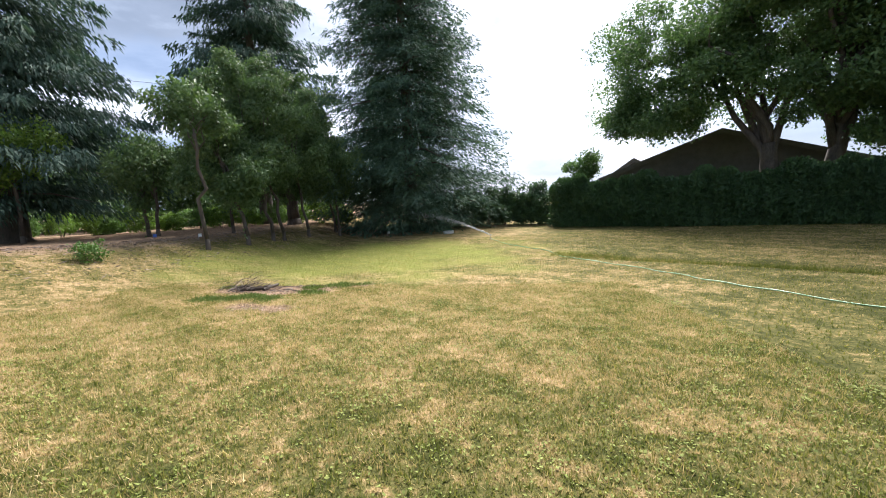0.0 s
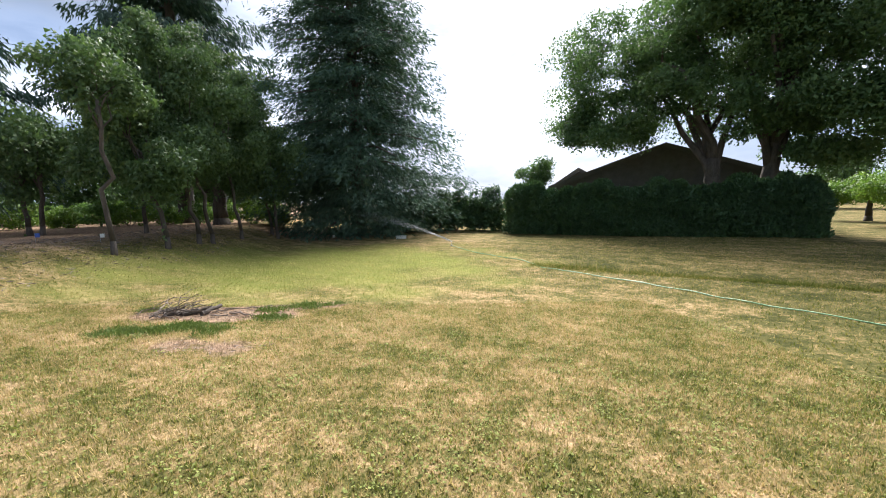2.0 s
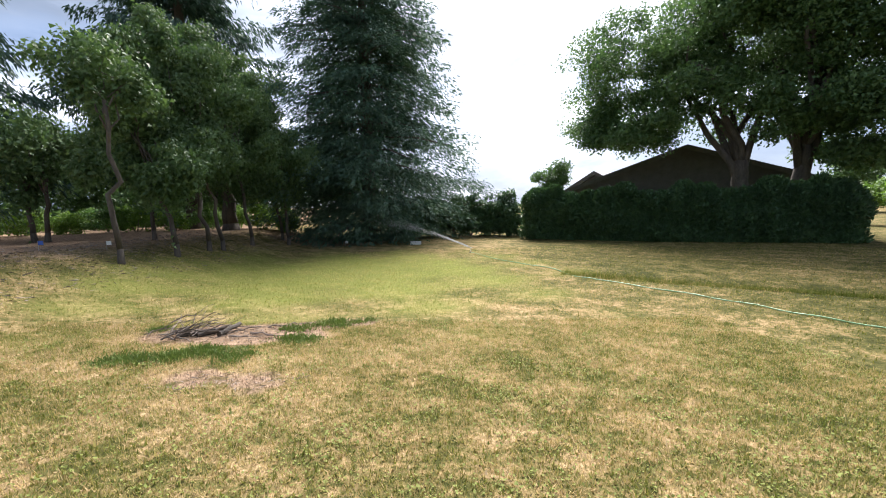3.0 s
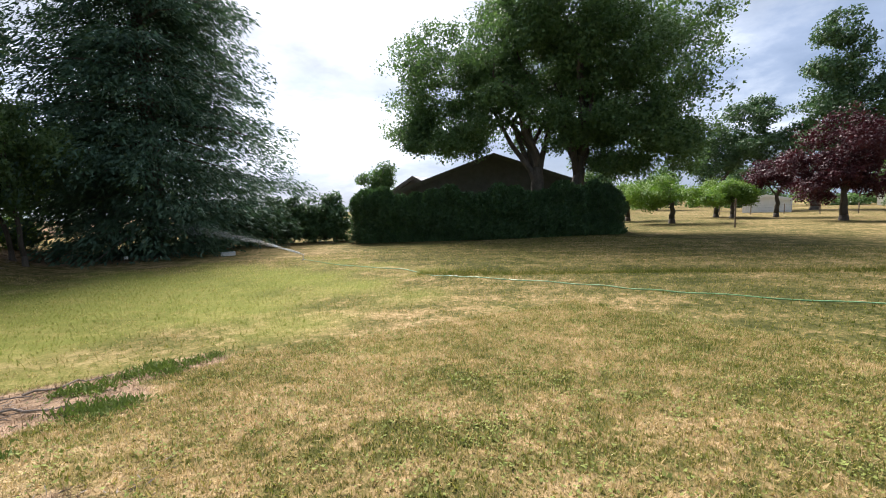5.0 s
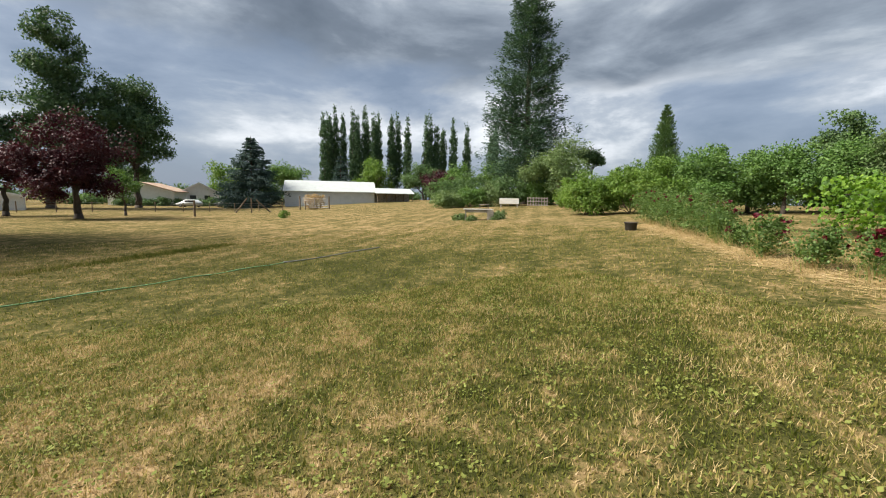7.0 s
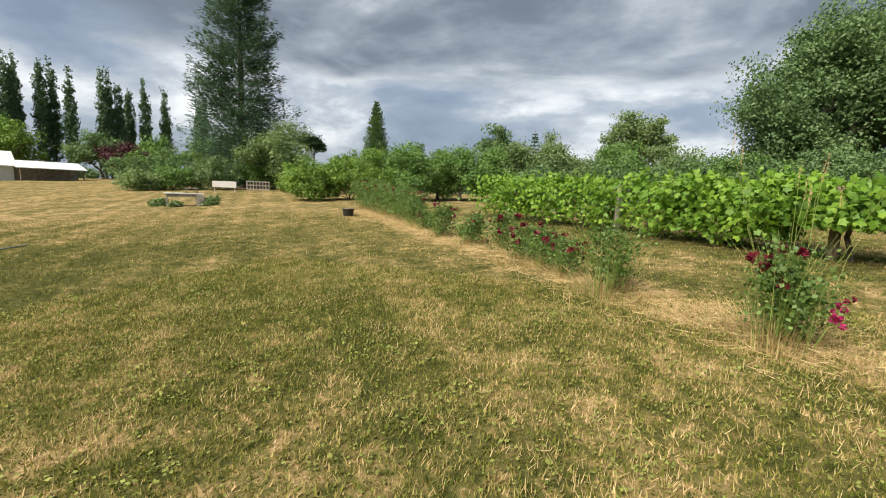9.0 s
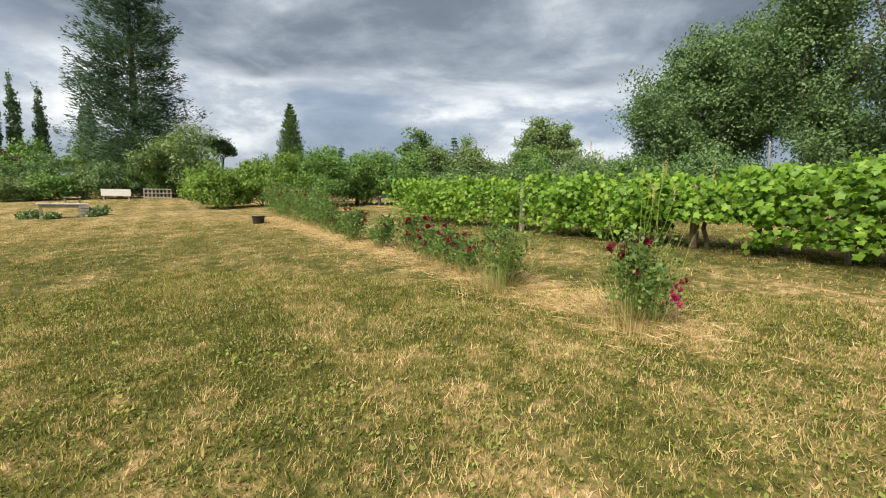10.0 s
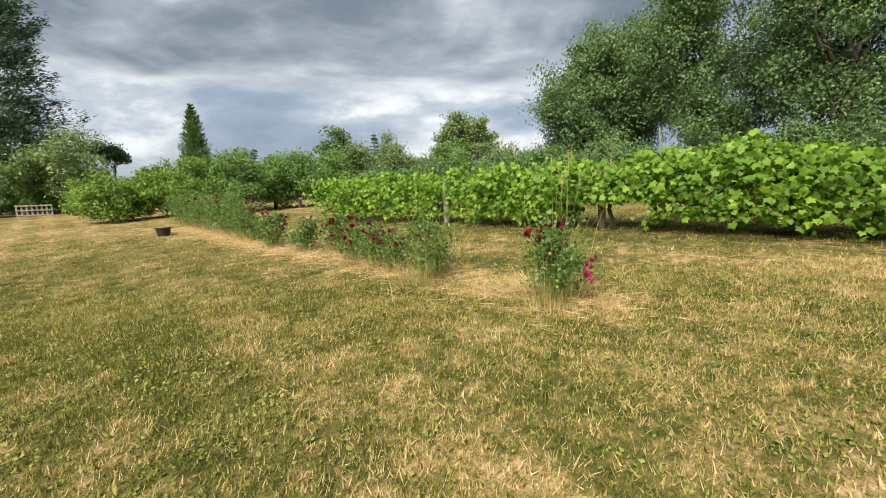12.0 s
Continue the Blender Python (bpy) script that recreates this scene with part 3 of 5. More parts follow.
broad_tree("sapling", "pale bare-stemmed sapling on the bank", -11.0, 16.8, [(-0.3, 0.4, 5.8, 1.7, 1.6, 1.9)], 0.085, ASH_LEAF, BARK, 0.15, 60, 50, 0.3, 0.4, 5, group="young trees along the bank", hang=0.6)
for tx, ty, tr in ((-44, 46, 5.5), (-35, 52, 5.0), (-27, 58, 5.5), (-19, 55, 4.5), (-52, 36, 6.0), (-11, 60, 5.0), (-38, 43, 5.0), (-29, 47, 5.0), (-22, 49, 4.5)):
    broad_tree("field_tree", "dark round-crowned tree beyond the berry field", tx, ty, [(0, 0, 7.0, tr, tr, 4.0), (tr * 0.6, 0, 4.4, tr * 0.7, tr * 0.7, 2.8), (-tr * 0.6, 0, 4.6, tr * 0.7, tr * 0.7, 2.6)], 0.35, DARK_LEAF, BARK, 0.34, 130, 42, 0.75, 0.15, 6, group="trees beyond the field")


def bush(name, label, x, y, rx, ry, h, mat, leaf=0.09, clumps=40, per=40, puff=0.16, group="", category="bush", stems=4, low=0.45):
    """A bush of several stems with leaves down to the ground."""
    root = thing(name, on_ground(x, y, 0.03), label, category, group)
    cs = clumps_in((0, 0, h * low), (rx, ry, h * (1 - low) * 0.95), clumps, 0.35, -0.85)
    cs[:, 2] = np.maximum(cs[:, 2], 0.08)
    for p in cs[RNG.permutation(len(cs))[:stems]]:
        part("stem", bent((RNG.uniform(-0.1, 0.1) * rx, RNG.uniform(-0.1, 0.1) * ry, -0.03), p, 0.012 + 0.01 * h, 0.004, 0.03, 3, 0.04, 5), POST_WOOD, root)
    pts, face = sprays(cs, puff * 1.5, int(per * (1.5 if h > 0.8 else 1)))
    pts[:, 2] = np.maximum(pts[:, 2], 0.03)
    part("foliage", leaves(pts, leaf, tri=h > 0.8, facing=face), mat, root)
    return root


# berry rows beyond the bank
for row in range(2):
    for i in range(13):
        bx = -34 + i * 1.95 - row * 1.5 + RNG.uniform(-0.35, 0.35)
        by = 30.2 + i * 0.42 + row * 4.6 + RNG.uniform(-0.3, 0.3)
        k = RNG.uniform(0.75, 1.2)
        bush("berry_bush", "leafy green berry bush in a row on bare soil", bx, by, 1.08 * k, 1.0 * k, 1.85 * k, LIGHT_LEAF if (i + row) % 3 else LEAF, 0.13, 44, 40, 0.2, "rows of berry bushes")
bush("shrub", "small round green shrub at the foot of the bank", -11.1, 11.5, 0.42, 0.4, 0.75, LEAF, 0.06, 30, 40, 0.1)

# hedge and garden trees at the house
HEDGE = [(21.2, 23.6), (13.2, 27.0), (6.9, 31.2)]


def along_line(points, step):
    out = []
    for (ax, ay), (bx, by) in zip(points[:-1], points[1:]):
        n = max(1, round(math.hypot(bx - ax, by - ay) / step))
        out += [(ax + (bx - ax) * i / n, ay + (by - ay) * i / n) for i in range(n)]
    return out + [points[-1]]


def hedge_shrub(x, y, h, r, label="dense dark green columnar shrub clipped into a tall hedge"):
    root = thing("hedge_shrub", on_ground(x, y, 0.05), label, "hedge", "tall hedge along the lawn")
    part("trunk", tube([(0, 0, -0.05), (0, 0, 0.5), (0, 0, h * 0.8)], [0.12, 0.1, 0.02], 6), BARK, root)
    n = 10500
    z = RNG.uniform(0.03, 1, n) ** 0.9
    w = RNG.uniform(0, 2 * math.pi, n)
    bulge = r * (0.92 + 0.12 * np.sin(z * 9 + x) + 0.12 * np.sin(w * 5 + y)) * np.sqrt(np.clip(1.05 - z ** 5, 0, 1))
    rad = bulge * RNG.uniform(0.72, 1.08, n)
    pts = np.stack([np.cos(w) * rad, np.sin(w) * rad, z * h + RNG.normal(0, 0.06, n)], 1)
    pts[:, 2] = np.maximum(pts[:, 2], 0.03)
    out = np.stack([np.cos(w) * 0.6, np.sin(w) * 0.6, 0.8 + 0 * w], 1)
    core = tube([(0, 0, 0.06), (0, 0, h * 0.5), (0, 0, h * 0.85), (0, 0, h * 0.93)], [r * 0.7, r * 0.72, r * 0.55, r * 0.2], 9)
    part("inner_foliage", core, HEDGE_LEAF, root)
    part("foliage", leaves(pts, 0.16, out, 0.4, 0.7, tri=True), HEDGE_LEAF, root)


for i, (hx, hy) in enumerate(along_line(HEDGE, 1.15)):
    hedge_shrub(hx, hy, 3.35 + RNG.uniform(-0.42, 0.32), RNG.uniform(0.82, 1.08))
for hx, hy in along_line([(23.0, 25.3), (25.0, 28.2)], 1.3):
    hedge_shrub(hx, hy, 3.4 + RNG.uniform(-0.1, 0.1), 0.95)
for hx, hy in along_line([(5.6, 34.6), (-2.5, 37.0)], 1.5):
    bush("hedge_shrub", "loose dark shrub in the lower hedge behind the sprinkler", hx, hy, 1.15, 1.05, 3.3 + RNG.uniform(-0.4, 0.4), HEDGE_LEAF, 0.2, 90, 46, 0.3, "lower hedge", "hedge")

T = Vector((0.735, -0.678, 0))
lobes = []
for k, z, r, rz, dep in ((-10.2, 8.8, 3.4, 3.2, 0.5), (-7.2, 11.0, 4.4, 4.2, -0.5), (-3.6, 13.4, 5.2, 4.6, 0.8), (0.2, 14.6, 5.4, 4.8, -0.6), (4.0, 13.0, 5.0, 4.6, 0.5), (7.2, 10.2, 4.2, 4.2, -0.4), (-4.2, 8.4, 4.0, 2.6, -1.5), (1.6, 9.0, 4.6, 2.8, 1.5), (5.2, 7.4, 3.6, 2.6, -1.0), (8.2, 7.4, 2.8, 2.6, 0.6), (0.0, 17.4, 3.6, 2.4, 0), (2.4, 6.8, 3.2, 1.8, 1.4), (-8.8, 6.8, 2.6, 1.8, 0.2), (6.8, 5.0, 2.8, 2.2, 0.3), (8.6, 4.6, 2.2, 2.0, 0.2), (4.6, 4.6, 2.0, 1.6, 0.6), (-2.5, 11.0, 4.5, 3.5, 0), (-1.0, 7.2, 3.2, 2.0, -0.8), (-5.4, 7.2, 2.8, 1.8, 0.4), (4.2, 6.0, 3.2, 2.4, -0.6), (7.4, 6.4, 3.0, 2.6, -0.4), (1.6, 6.4, 2.6, 1.5, -1.2), (2.5, 11.0, 4.5, 3.5, 0), (-6.2, 6.0, 2.4, 1.4, -1.8), (3.2, 5.2, 2.4, 1.6, 2.4), (-9.6, 6.2, 2.0, 1.6, -0.6)):
    o = T * k + Vector((0.678, 0.735, 0)) * dep
    lobes.append((o.x, o.y, z + 0.8, r, r, rz))
broad_tree("maple_tree", "huge spreading broadleaf tree with forked trunks behind the hedge", 19.5, 27.0, lobes, 0.62, DARK_LEAF, BARK, 0.2, 1900, 62, 0.55, 0.12, 18, stems=((-0.75, 0.25), (1.25, -0.3)), fork_z=4.8)
broad_tree("garden_tree", "small pruned tree above the hedge", 8.6, 34.6, [(0, 0, 4.9, 1.5, 1.5, 1.2), (0.4, 0, 3.9, 1.2, 1.2, 0.8)], 0.12, DARK_LEAF, BARK, 0.18, 60, 40, 0.34, 0.2, 5)


def gable_house(name, label, at, turn, wide, deep, wall_h, rise, wall_mat, roof_mat, over=0.45, windows=(), category="house", door=None):
    """A house with a gable on its front (local -y) and a ridge along local y."""
    root = thing(name, at, label, category, turn=turn)
    w = wide / 2
    v = [(-w, 0, -0.3), (w, 0, -0.3), (w, 0, wall_h), (0, 0, wall_h + rise), (-w, 0, wall_h), (-w, deep, -0.3), (w, deep, -0.3), (w, deep, wall_h), (0, deep, wall_h + rise), (-w, deep, wall_h)]
    f = [(0, 1, 2, 3, 4), (9, 8, 7, 6, 5), (1, 6, 7, 2), (0, 4, 9, 5), (0, 5, 6, 1)]
    part("wall", (v, f), wall_mat, root)
    s = rise / w
    for side in (-1, 1):
        e, t = w + over, 0.16
        vs = []
        for y in (-over, deep + over):
            vs += [(0, y, wall_h + rise + 0.03), (side * e, y, wall_h - over * s + 0.03), (side * e, y, wall_h - over * s + 0.03 + t), (0, y, wall_h + rise + 0.03 + t)]
        roof = part("roof", (vs, [(0, 1, 2, 3), (7, 6, 5, 4), (3, 2, 6, 7), (0, 4, 5, 1), (1, 5, 6, 2), (0, 3, 7, 4)]), roof_mat, root)
        vs = []
        for y in (-over - 0.05, -over + 0.0):
            vs += [(0, y, wall_h + rise - 0.12), (side * e, y, wall_h - over * s - 0.12), (side * e, y, wall_h - over * s + 0.22), (0, y, wall_h + rise + 0.22)]
        part("fascia", (vs, [(0, 1, 2, 3), (7, 6, 5, 4), (3, 2, 6, 7), (0, 4, 5, 1), (1, 5, 6, 2)]), wall_mat, roof)
    for x0, z0, x1, z1 in windows:
        win = part("window", box(x0, -0.05, z0, x1, 0.02, z1), WHITE_WALL, root, "window with a pale frame")
        part("pane", box(x0 + 0.08, -0.06, z0 + 0.08, x1 - 0.08, -0.045, z1 - 0.08), WINDOW, win)
    if door:
        x0, x1, h = door
        part("door", box(x0, -0.06, 0, x1, 0.02, h, 0.01), GREY_WOOD, root)
    return root


gable_house("house", "brown house with a low-pitched gable roof behind the hedge", (19.0, 33.4, -0.8), -31, 16.5, 14.0, 3.45, 2.85, BROWN_WALL, BROWN_ROOF, 0.6, ((-3.4, 1.0, -1.8, 2.2), (1.6, 1.0, 3.2, 2.2)))
gable_house("house", "low grey-roofed wing behind the brown house", (16.5, 43.0, -0.8), -58, 9.0, 12.0, 2.9, 2.3, BROWN_WALL, GREY_ROOF, 0.5)

# sprinkler, hose, spray
HOSE = [(1.1, 24.1), (2.0, 20.6), (3.0, 18.6), (3.5, 16.9), (4.0, 15.2), (4.9, 13.5), (5.6, 12.0), (6.0, 10.8), (6.5, 9.7), (7.3, 7.9), (8.4, 6.1), (9.1, 4.9), (9.9, 3.6)]


def smooth_path(points, n=8):
    out = []
    for i in range(len(points) - 1):
        p0, p1, p2, p3 = (Vector((*points[max(0, min(len(points) - 1, j))], 0)) for j in (i - 1, i, i + 1, i + 2))
        for k in range(n):
            t = k / n
            q = 0.5 * ((2 * p1) + (p2 - p0) * t + (2 * p0 - 5 * p1 + 4 * p2 - p3) * t * t + (3 * p1 - p0 - 3 * p2 + p3) * t ** 3)
            out.append((q.x, q.y))
    return out + [points[-1]]


hose = thing("garden_hose", on_ground(*HOSE[5]), "green garden hose lying across the lawn to the sprinkler", "hose")
hx, hy, hz = hose.location
run = [(x - hx, y - hy, gz(x, y) - hz + 0.022 + 0.012 * math.sin(i * 0.7)) for i, (x, y) in enumerate(smooth_path(HOSE, 9))]
part("tube", tube(run, [0.015] * len(run), 6), HOSE_GREEN, hose, smooth=True)
part("coupling", tube([run[-1], (run[-1][0] + 0.03, run[-1][1] - 0.09, run[-1][2])], [0.026, 0.024], 8), STEEL, hose, "metal hose coupling")
dark_end = [(9.9, 3.6), (10.2, 2.6), (10.9, 1.5), (11.6, 0.2)]
tail = thing("garden_hose", on_ground(9.9, 3.6), "faded grey hose joined to the green one", "hose")
part("tube", tube([(x - 9.9, y - 3.6, gz(x, y) - gz(9.9, 3.6) + 0.025) for x, y in smooth_path(dark_end, 8)], [0.017] * 25, 6), STEEL, tail, smooth=True)

head = thing("sprinkler", on_ground(1.1, 24.1), "small impact sprinkler on a ground spike", "sprinkler")
part("spike", tube([(0, 0, -0.05), (0, 0, 0.22)], [0.012, 0.014], 8), STEEL, head)
part("base", tube([(0, 0, 0.0), (0, 0, 0.03), (0, 0, 0.05)], [0.09, 0.08, 0.02], 12), BLACK_PLASTIC, head)
part("nozzle", tube([(0.02, -0.02, 0.22), (-0.06, 0.09, 0.28), (-0.09, 0.13, 0.31)], [0.022, 0.018, 0.012], 8), STEEL, head)
part("arm", tube([(-0.03, 0.0, 0.27), (0.07, -0.08, 0.28)], [0.008, 0.012], 6), STEEL, head)

m, t, out = material("water_drops")
t.links.new(node(t, "ShaderNodeBsdfPrincipled", ("Base Color", (0.9, 0.93, 0.95, 1)), ("Roughness", 0.1), ("Transmission Weight", 0.35), ("IOR", 1.33)).outputs[0], out.inputs[0])
WATER = m
n = 3600
s = RNG.uniform(0, 1, n) ** 1.7
cen = np.stack([1.0 - 5.4 * s, 24.25 + 5.8 * s, -0.5 + 2.25 * s - 1.0 * s * s], 1) + RNG.normal(0, 1, (n, 3)) * (0.015 + 0.24 * s[:, None] ** 1.5)
cen[:, 2] = np.maximum(cen[:, 2], ground_z(cen[:, 0], cen[:, 1]) + 0.03)
spray = part("water_spray", leaves(cen, 0.045, np.tile([-4.6, 6.3, 0.8], (n, 1)), 0.22, 0.8), WATER)
tagged(spray, "fine arc of water drops thrown by the sprinkler", "water", kind="stuff")

# brush pile on bare soil
pile = thing("brush_pile", on_ground(-5.3, 9.95), "heap of dry broken branches on bare soil", "brush pile")
for i in range(30):
    w, L = RNG.normal(0.5, 0.75), RNG.uniform(0.4, 1.15)
    cx_, cy_ = RNG.normal(-0.28, 0.24), RNG.normal(0.2, 0.14)
    d = Vector((math.cos(w), math.sin(w) * 0.7, RNG.uniform(-0.1, 0.3))) * L / 2
    c = Vector((cx_, cy_, 0.05 + abs(d.z) + abs(RNG.normal(0.0, 0.04))))
    part("branch", bent(c - d, c + d, RNG.uniform(0.006, 0.017), 0.003, RNG.uniform(-0.05, 0.1), 6, 0.06, 5), TWIG if i % 3 else BARK, pile)
for i in range(3):
    c, w = Vector((-0.25 + 0.22 * i, 0.12 + 0.08 * i, 0.05)), 0.3 + 0.5 * i
    d = Vector((math.cos(w), math.sin(w), 0.06)) * 0.26
    part("log", bent(c - d, c + d, 0.045, 0.035, 0, 4, 0.02, 8), BARK, pile, "short dark piece of rotten log")
for ax, ay, bx, by in ((-5.4, 10.41, -4.75, 10.65), (-4.75, 10.14, -4.05, 9.92), (-5.3, 10.3, -4.5, 10.5), (-5.0, 9.95, -4.5, 9.85), (-4.6, 10.6, -3.9, 10.9), (-5.95, 9.9, -5.4, 9.65)):
    st = thing("stick", on_ground(ax, ay), "dry grey stick lying on bare soil", "stick", "sticks beside the brush pile")
    q = Vector((bx - ax, by - ay, gz(bx, by) - gz(ax, ay)))
    part("branch", bent((0, 0, 0.02), q + Vector((0, 0, 0.02)), 0.016, 0.006, 0.01, 7, 0.035, 6), TWIG, st)


def weed_clump(x, y, r, tall):
    """A low clump of upright green blades and leaves."""
    root = thing("weed", on_ground(x, y, 0.01), "low green weed and grass clump on the bare patch", "weed", "weeds on the bare patch")
    n = int(900 * r)
    p = np.stack([RNG.normal(0, r * 0.55, n), RNG.normal(0, r * 0.4, n), RNG.uniform(0, tall * 0.3, n)], 1)
    up_ = np.stack([RNG.normal(0, 0.6, n), RNG.normal(0, 0.6, n), np.ones(n)], 1)
    tagged(part("blades", leaves(p, tall, up_, 0.09, 0.3), WEED_LEAF, root), kind="stuff")
    m = n // 2
    p = np.stack([RNG.normal(0, r * 0.5, m), RNG.normal(0, r * 0.36, m), RNG.uniform(0.01, tall * 0.6, m)], 1)
    tagged(part("foliage", leaves(p, 0.035, None, 0.36, flat=0.4), WEED_LEAF, root), kind="stuff")


BAND = [(-5.95, 8.6), (-5.6, 8.75), (-5.2, 8.98), (-4.75, 9.05), (-4.3, 8.9)]
for i in range(20):
    q = RNG.uniform(0, len(BAND) - 1.001)
    (ax, ay), (bx, by), k = BAND[int(q)], BAND[int(q) + 1], q % 1
    weed_clump(ax + (bx - ax) * k + RNG.normal(0, 0.1), ay + (by - ay) * k + RNG.normal(0, 0.13), RNG.uniform(0.14, 0.3), RNG.uniform(0.05, 0.09))
for wx, wy in ((-3.8, 9.6), (-3.95, 9.75), (-3.65, 9.7), (-4.2, 10.45), (-4.0, 10.4), (-6.4, 10.4), (-6.3, 10.5), (-3.7, 10.75), (-3.4, 10.85), (-3.1, 10.95), (-3.5, 11.05), (-2.9, 11.1), (-3.3, 10.6)):
    weed_clump(wx, wy, RNG.uniform(0.16, 0.28), RNG.uniform(0.06, 0.1))


tx_ = np.concatenate([RNG.normal(-5.0, 0.6, 700), RNG.normal(-4.2, 0.5, 260)])
ty_ = np.concatenate([RNG.normal(10.15, 0.32, 700), RNG.normal(7.95, 0.2, 260)])
w = RNG.uniform(0, 2 * math.pi, 960)
chips = part("twig_litter", leaves(np.stack([tx_, ty_, ground_z(tx_, ty_) + RNG.uniform(0.004, 0.02, 960)], 1), 0.08, np.stack([np.cos(w), np.sin(w), 0 * w], 1), 0.05, 0.15), TWIG)
tagged(chips, "broken twigs and bark scattered on the bare soil", "litter", kind="stuff")
# orchard and far gardens east
def post(name, label, x, y, h, r, mat=POST_WOOD, group="", tilt=0.0, category="post"):
    root = thing(name, on_ground(x, y, 0.1), label, category, group)
    part("shaft", tube([(0, 0, -0.05), (tilt * 0.5, 0, h * 0.5), (tilt, 0, h + 0.05), (tilt, 0, h + 0.1)], [r, r * 0.97, r * 0.95, r * 0.7], 9), mat, root)
    return root


for tx, ty, r, h in ((35.0, 27.4, 4.2, 4.6), (49.6, 30.8, 3.4, 4.6), (38.5, 34.5, 3.2, 4.2), (46.5, 27.6, 2.2, 4.2)):
    broad_tree("apple_tree", "pruned fruit tree with a flat light green crown", tx, ty, [(0, 0, h * 0.66, r, r, h * 0.28), (r * 0.5, -r * 0.4, h * 0.56, r * 0.6, r * 0.6, h * 0.2), (-r * 0.5, r * 0.3, h * 0.55, r * 0.6, r * 0.6, h * 0.2)], 0.26, LIGHT_LEAF, BARK, 0.16, 150, 62, 0.42, 0.25, 7, group="fruit trees in the mown orchard")
broad_tree("plum_tree", "round purple-leaved plum tree on the mown lawn", 43.7, 17.9, [(0, 0, 5.9, 3.7, 3.7, 3.3), (-1.2, 1.6, 3.9, 3.0, 3.0, 2.2), (1, -1.2, 3.8, 2.8, 2.8, 2.1), (0, 0.3, 3.6, 3.2, 3.2, 1.8)], 0.3, PURPLE_LEAF, BARK, 0.2, 240, 66, 0.5, 0.15, 8, group="purple plum trees")
broad_tree("plum_tree", "smaller purple-leaved plum tree", 49.6, 24.9, [(0, 0, 4.4, 2.6, 2.6, 2.3)], 0.24, PURPLE_LEAF, BARK, 0.2, 110, 60, 0.45, 0.15, 6, group="purple plum trees")
broad_tree("young_tree", "small grey-green tree beside the plum", 50.0, 15.9, [(0, 0, 3.2, 1.7, 1.7, 2.2)], 0.12, LEAF, BARK, 0.17, 60, 50, 0.35, 0.2, 5)
broad_tree("poplar_tree", "tall dark broadleaf tree in several towering lobes", 77.9, 30.8, [(0, -1.5, 21, 4.6, 4.6, 7.5), (0, -1.0, 12, 6, 6, 6.5), (0, 9.0, 14, 4.4, 4.4, 6.5), (0, 6.0, 8, 4.6, 4.6, 4.5), (0, -9.5, 15.5, 4.0, 4.0, 6), (0, -7, 9.5, 4.6, 4.6, 5)], 0.6, HEDGE_LEAF, BARK, 0.4, 520, 60, 0.8, 0.15, 9, group="tall trees beyond the orchard")
broad_tree("poplar_tree", "tall dark broadleaf tree with a narrow crown", 83.5, 21.2, [(0, 0, 13, 5.0, 5.0, 8)], 0.5, HEDGE_LEAF, BARK, 0.42, 180, 54, 0.85, 0.15, 8, group="tall trees beyond the orchard")
broad_tree("poplar_tree", "dark narrow tree standing alone", 77.7, 44.5, [(0, 0, 9.5, 4.4, 4.4, 6.2)], 0.4, HEDGE_LEAF, BARK, 0.4, 140, 50, 0.8, 0.15, 7, group="tall trees beyond the orchard")
conifer("spruce_tree", "broad blue-green spruce beside the white barn", 87.0, 3.5, 13.8, 7.2, 0.3, SPRUCE, 0.3, 34, 13, 0.5, 0.12, 0.8, 30, 0.12)
conifer("spruce_tree", "pale blue spruce behind the white barn", 104.0, -17.0, 12.0, 4.5, 0.3, SPRUCE, 0.3, 24, 9, 0.6, 0.12, 0.9, 16, 0.12)
for tx, ty, h, r, mat in ((106, -5, 13, 5.5, LEAF), (112, 8, 11, 5.0, LIGHT_LEAF), (108, -26, 11, 5.5, LIGHT_LEAF), (98, -37, 9, 5.5, DARK_LEAF), (92, -44, 9, 5.5, LEAF), (118, 30, 10, 6, DARK_LEAF), (110, 55, 11, 6, DARK_LEAF), (84, 60, 10, 6, LEAF), (66, 62, 9, 5, DARK_LEAF), (80, -50, 10, 6, LEAF), (72, -56, 9, 5, DARK_LEAF)):
    broad_tree("garden_tree", "broadleaf tree in a far garden", tx, ty, [(0, 0, h * 0.58, r, r, h * 0.4), (r * 0.5, r * 0.3, h * 0.45, r * 0.7, r * 0.7, h * 0.3)], 0.3, mat, BARK, 0.42, 110, 44, 0.85, 0.1, 5, group="trees of the far gardens")
broad_tree("plum_tree", "dark red shrub tree behind the far shed", 90.5, -37.5, [(0, 0, 4.6, 4.0, 4.0, 2.6)], 0.2, PURPLE_LEAF, BARK, 0.34, 80, 44, 0.7, 0.1, 4, group="purple plum trees")
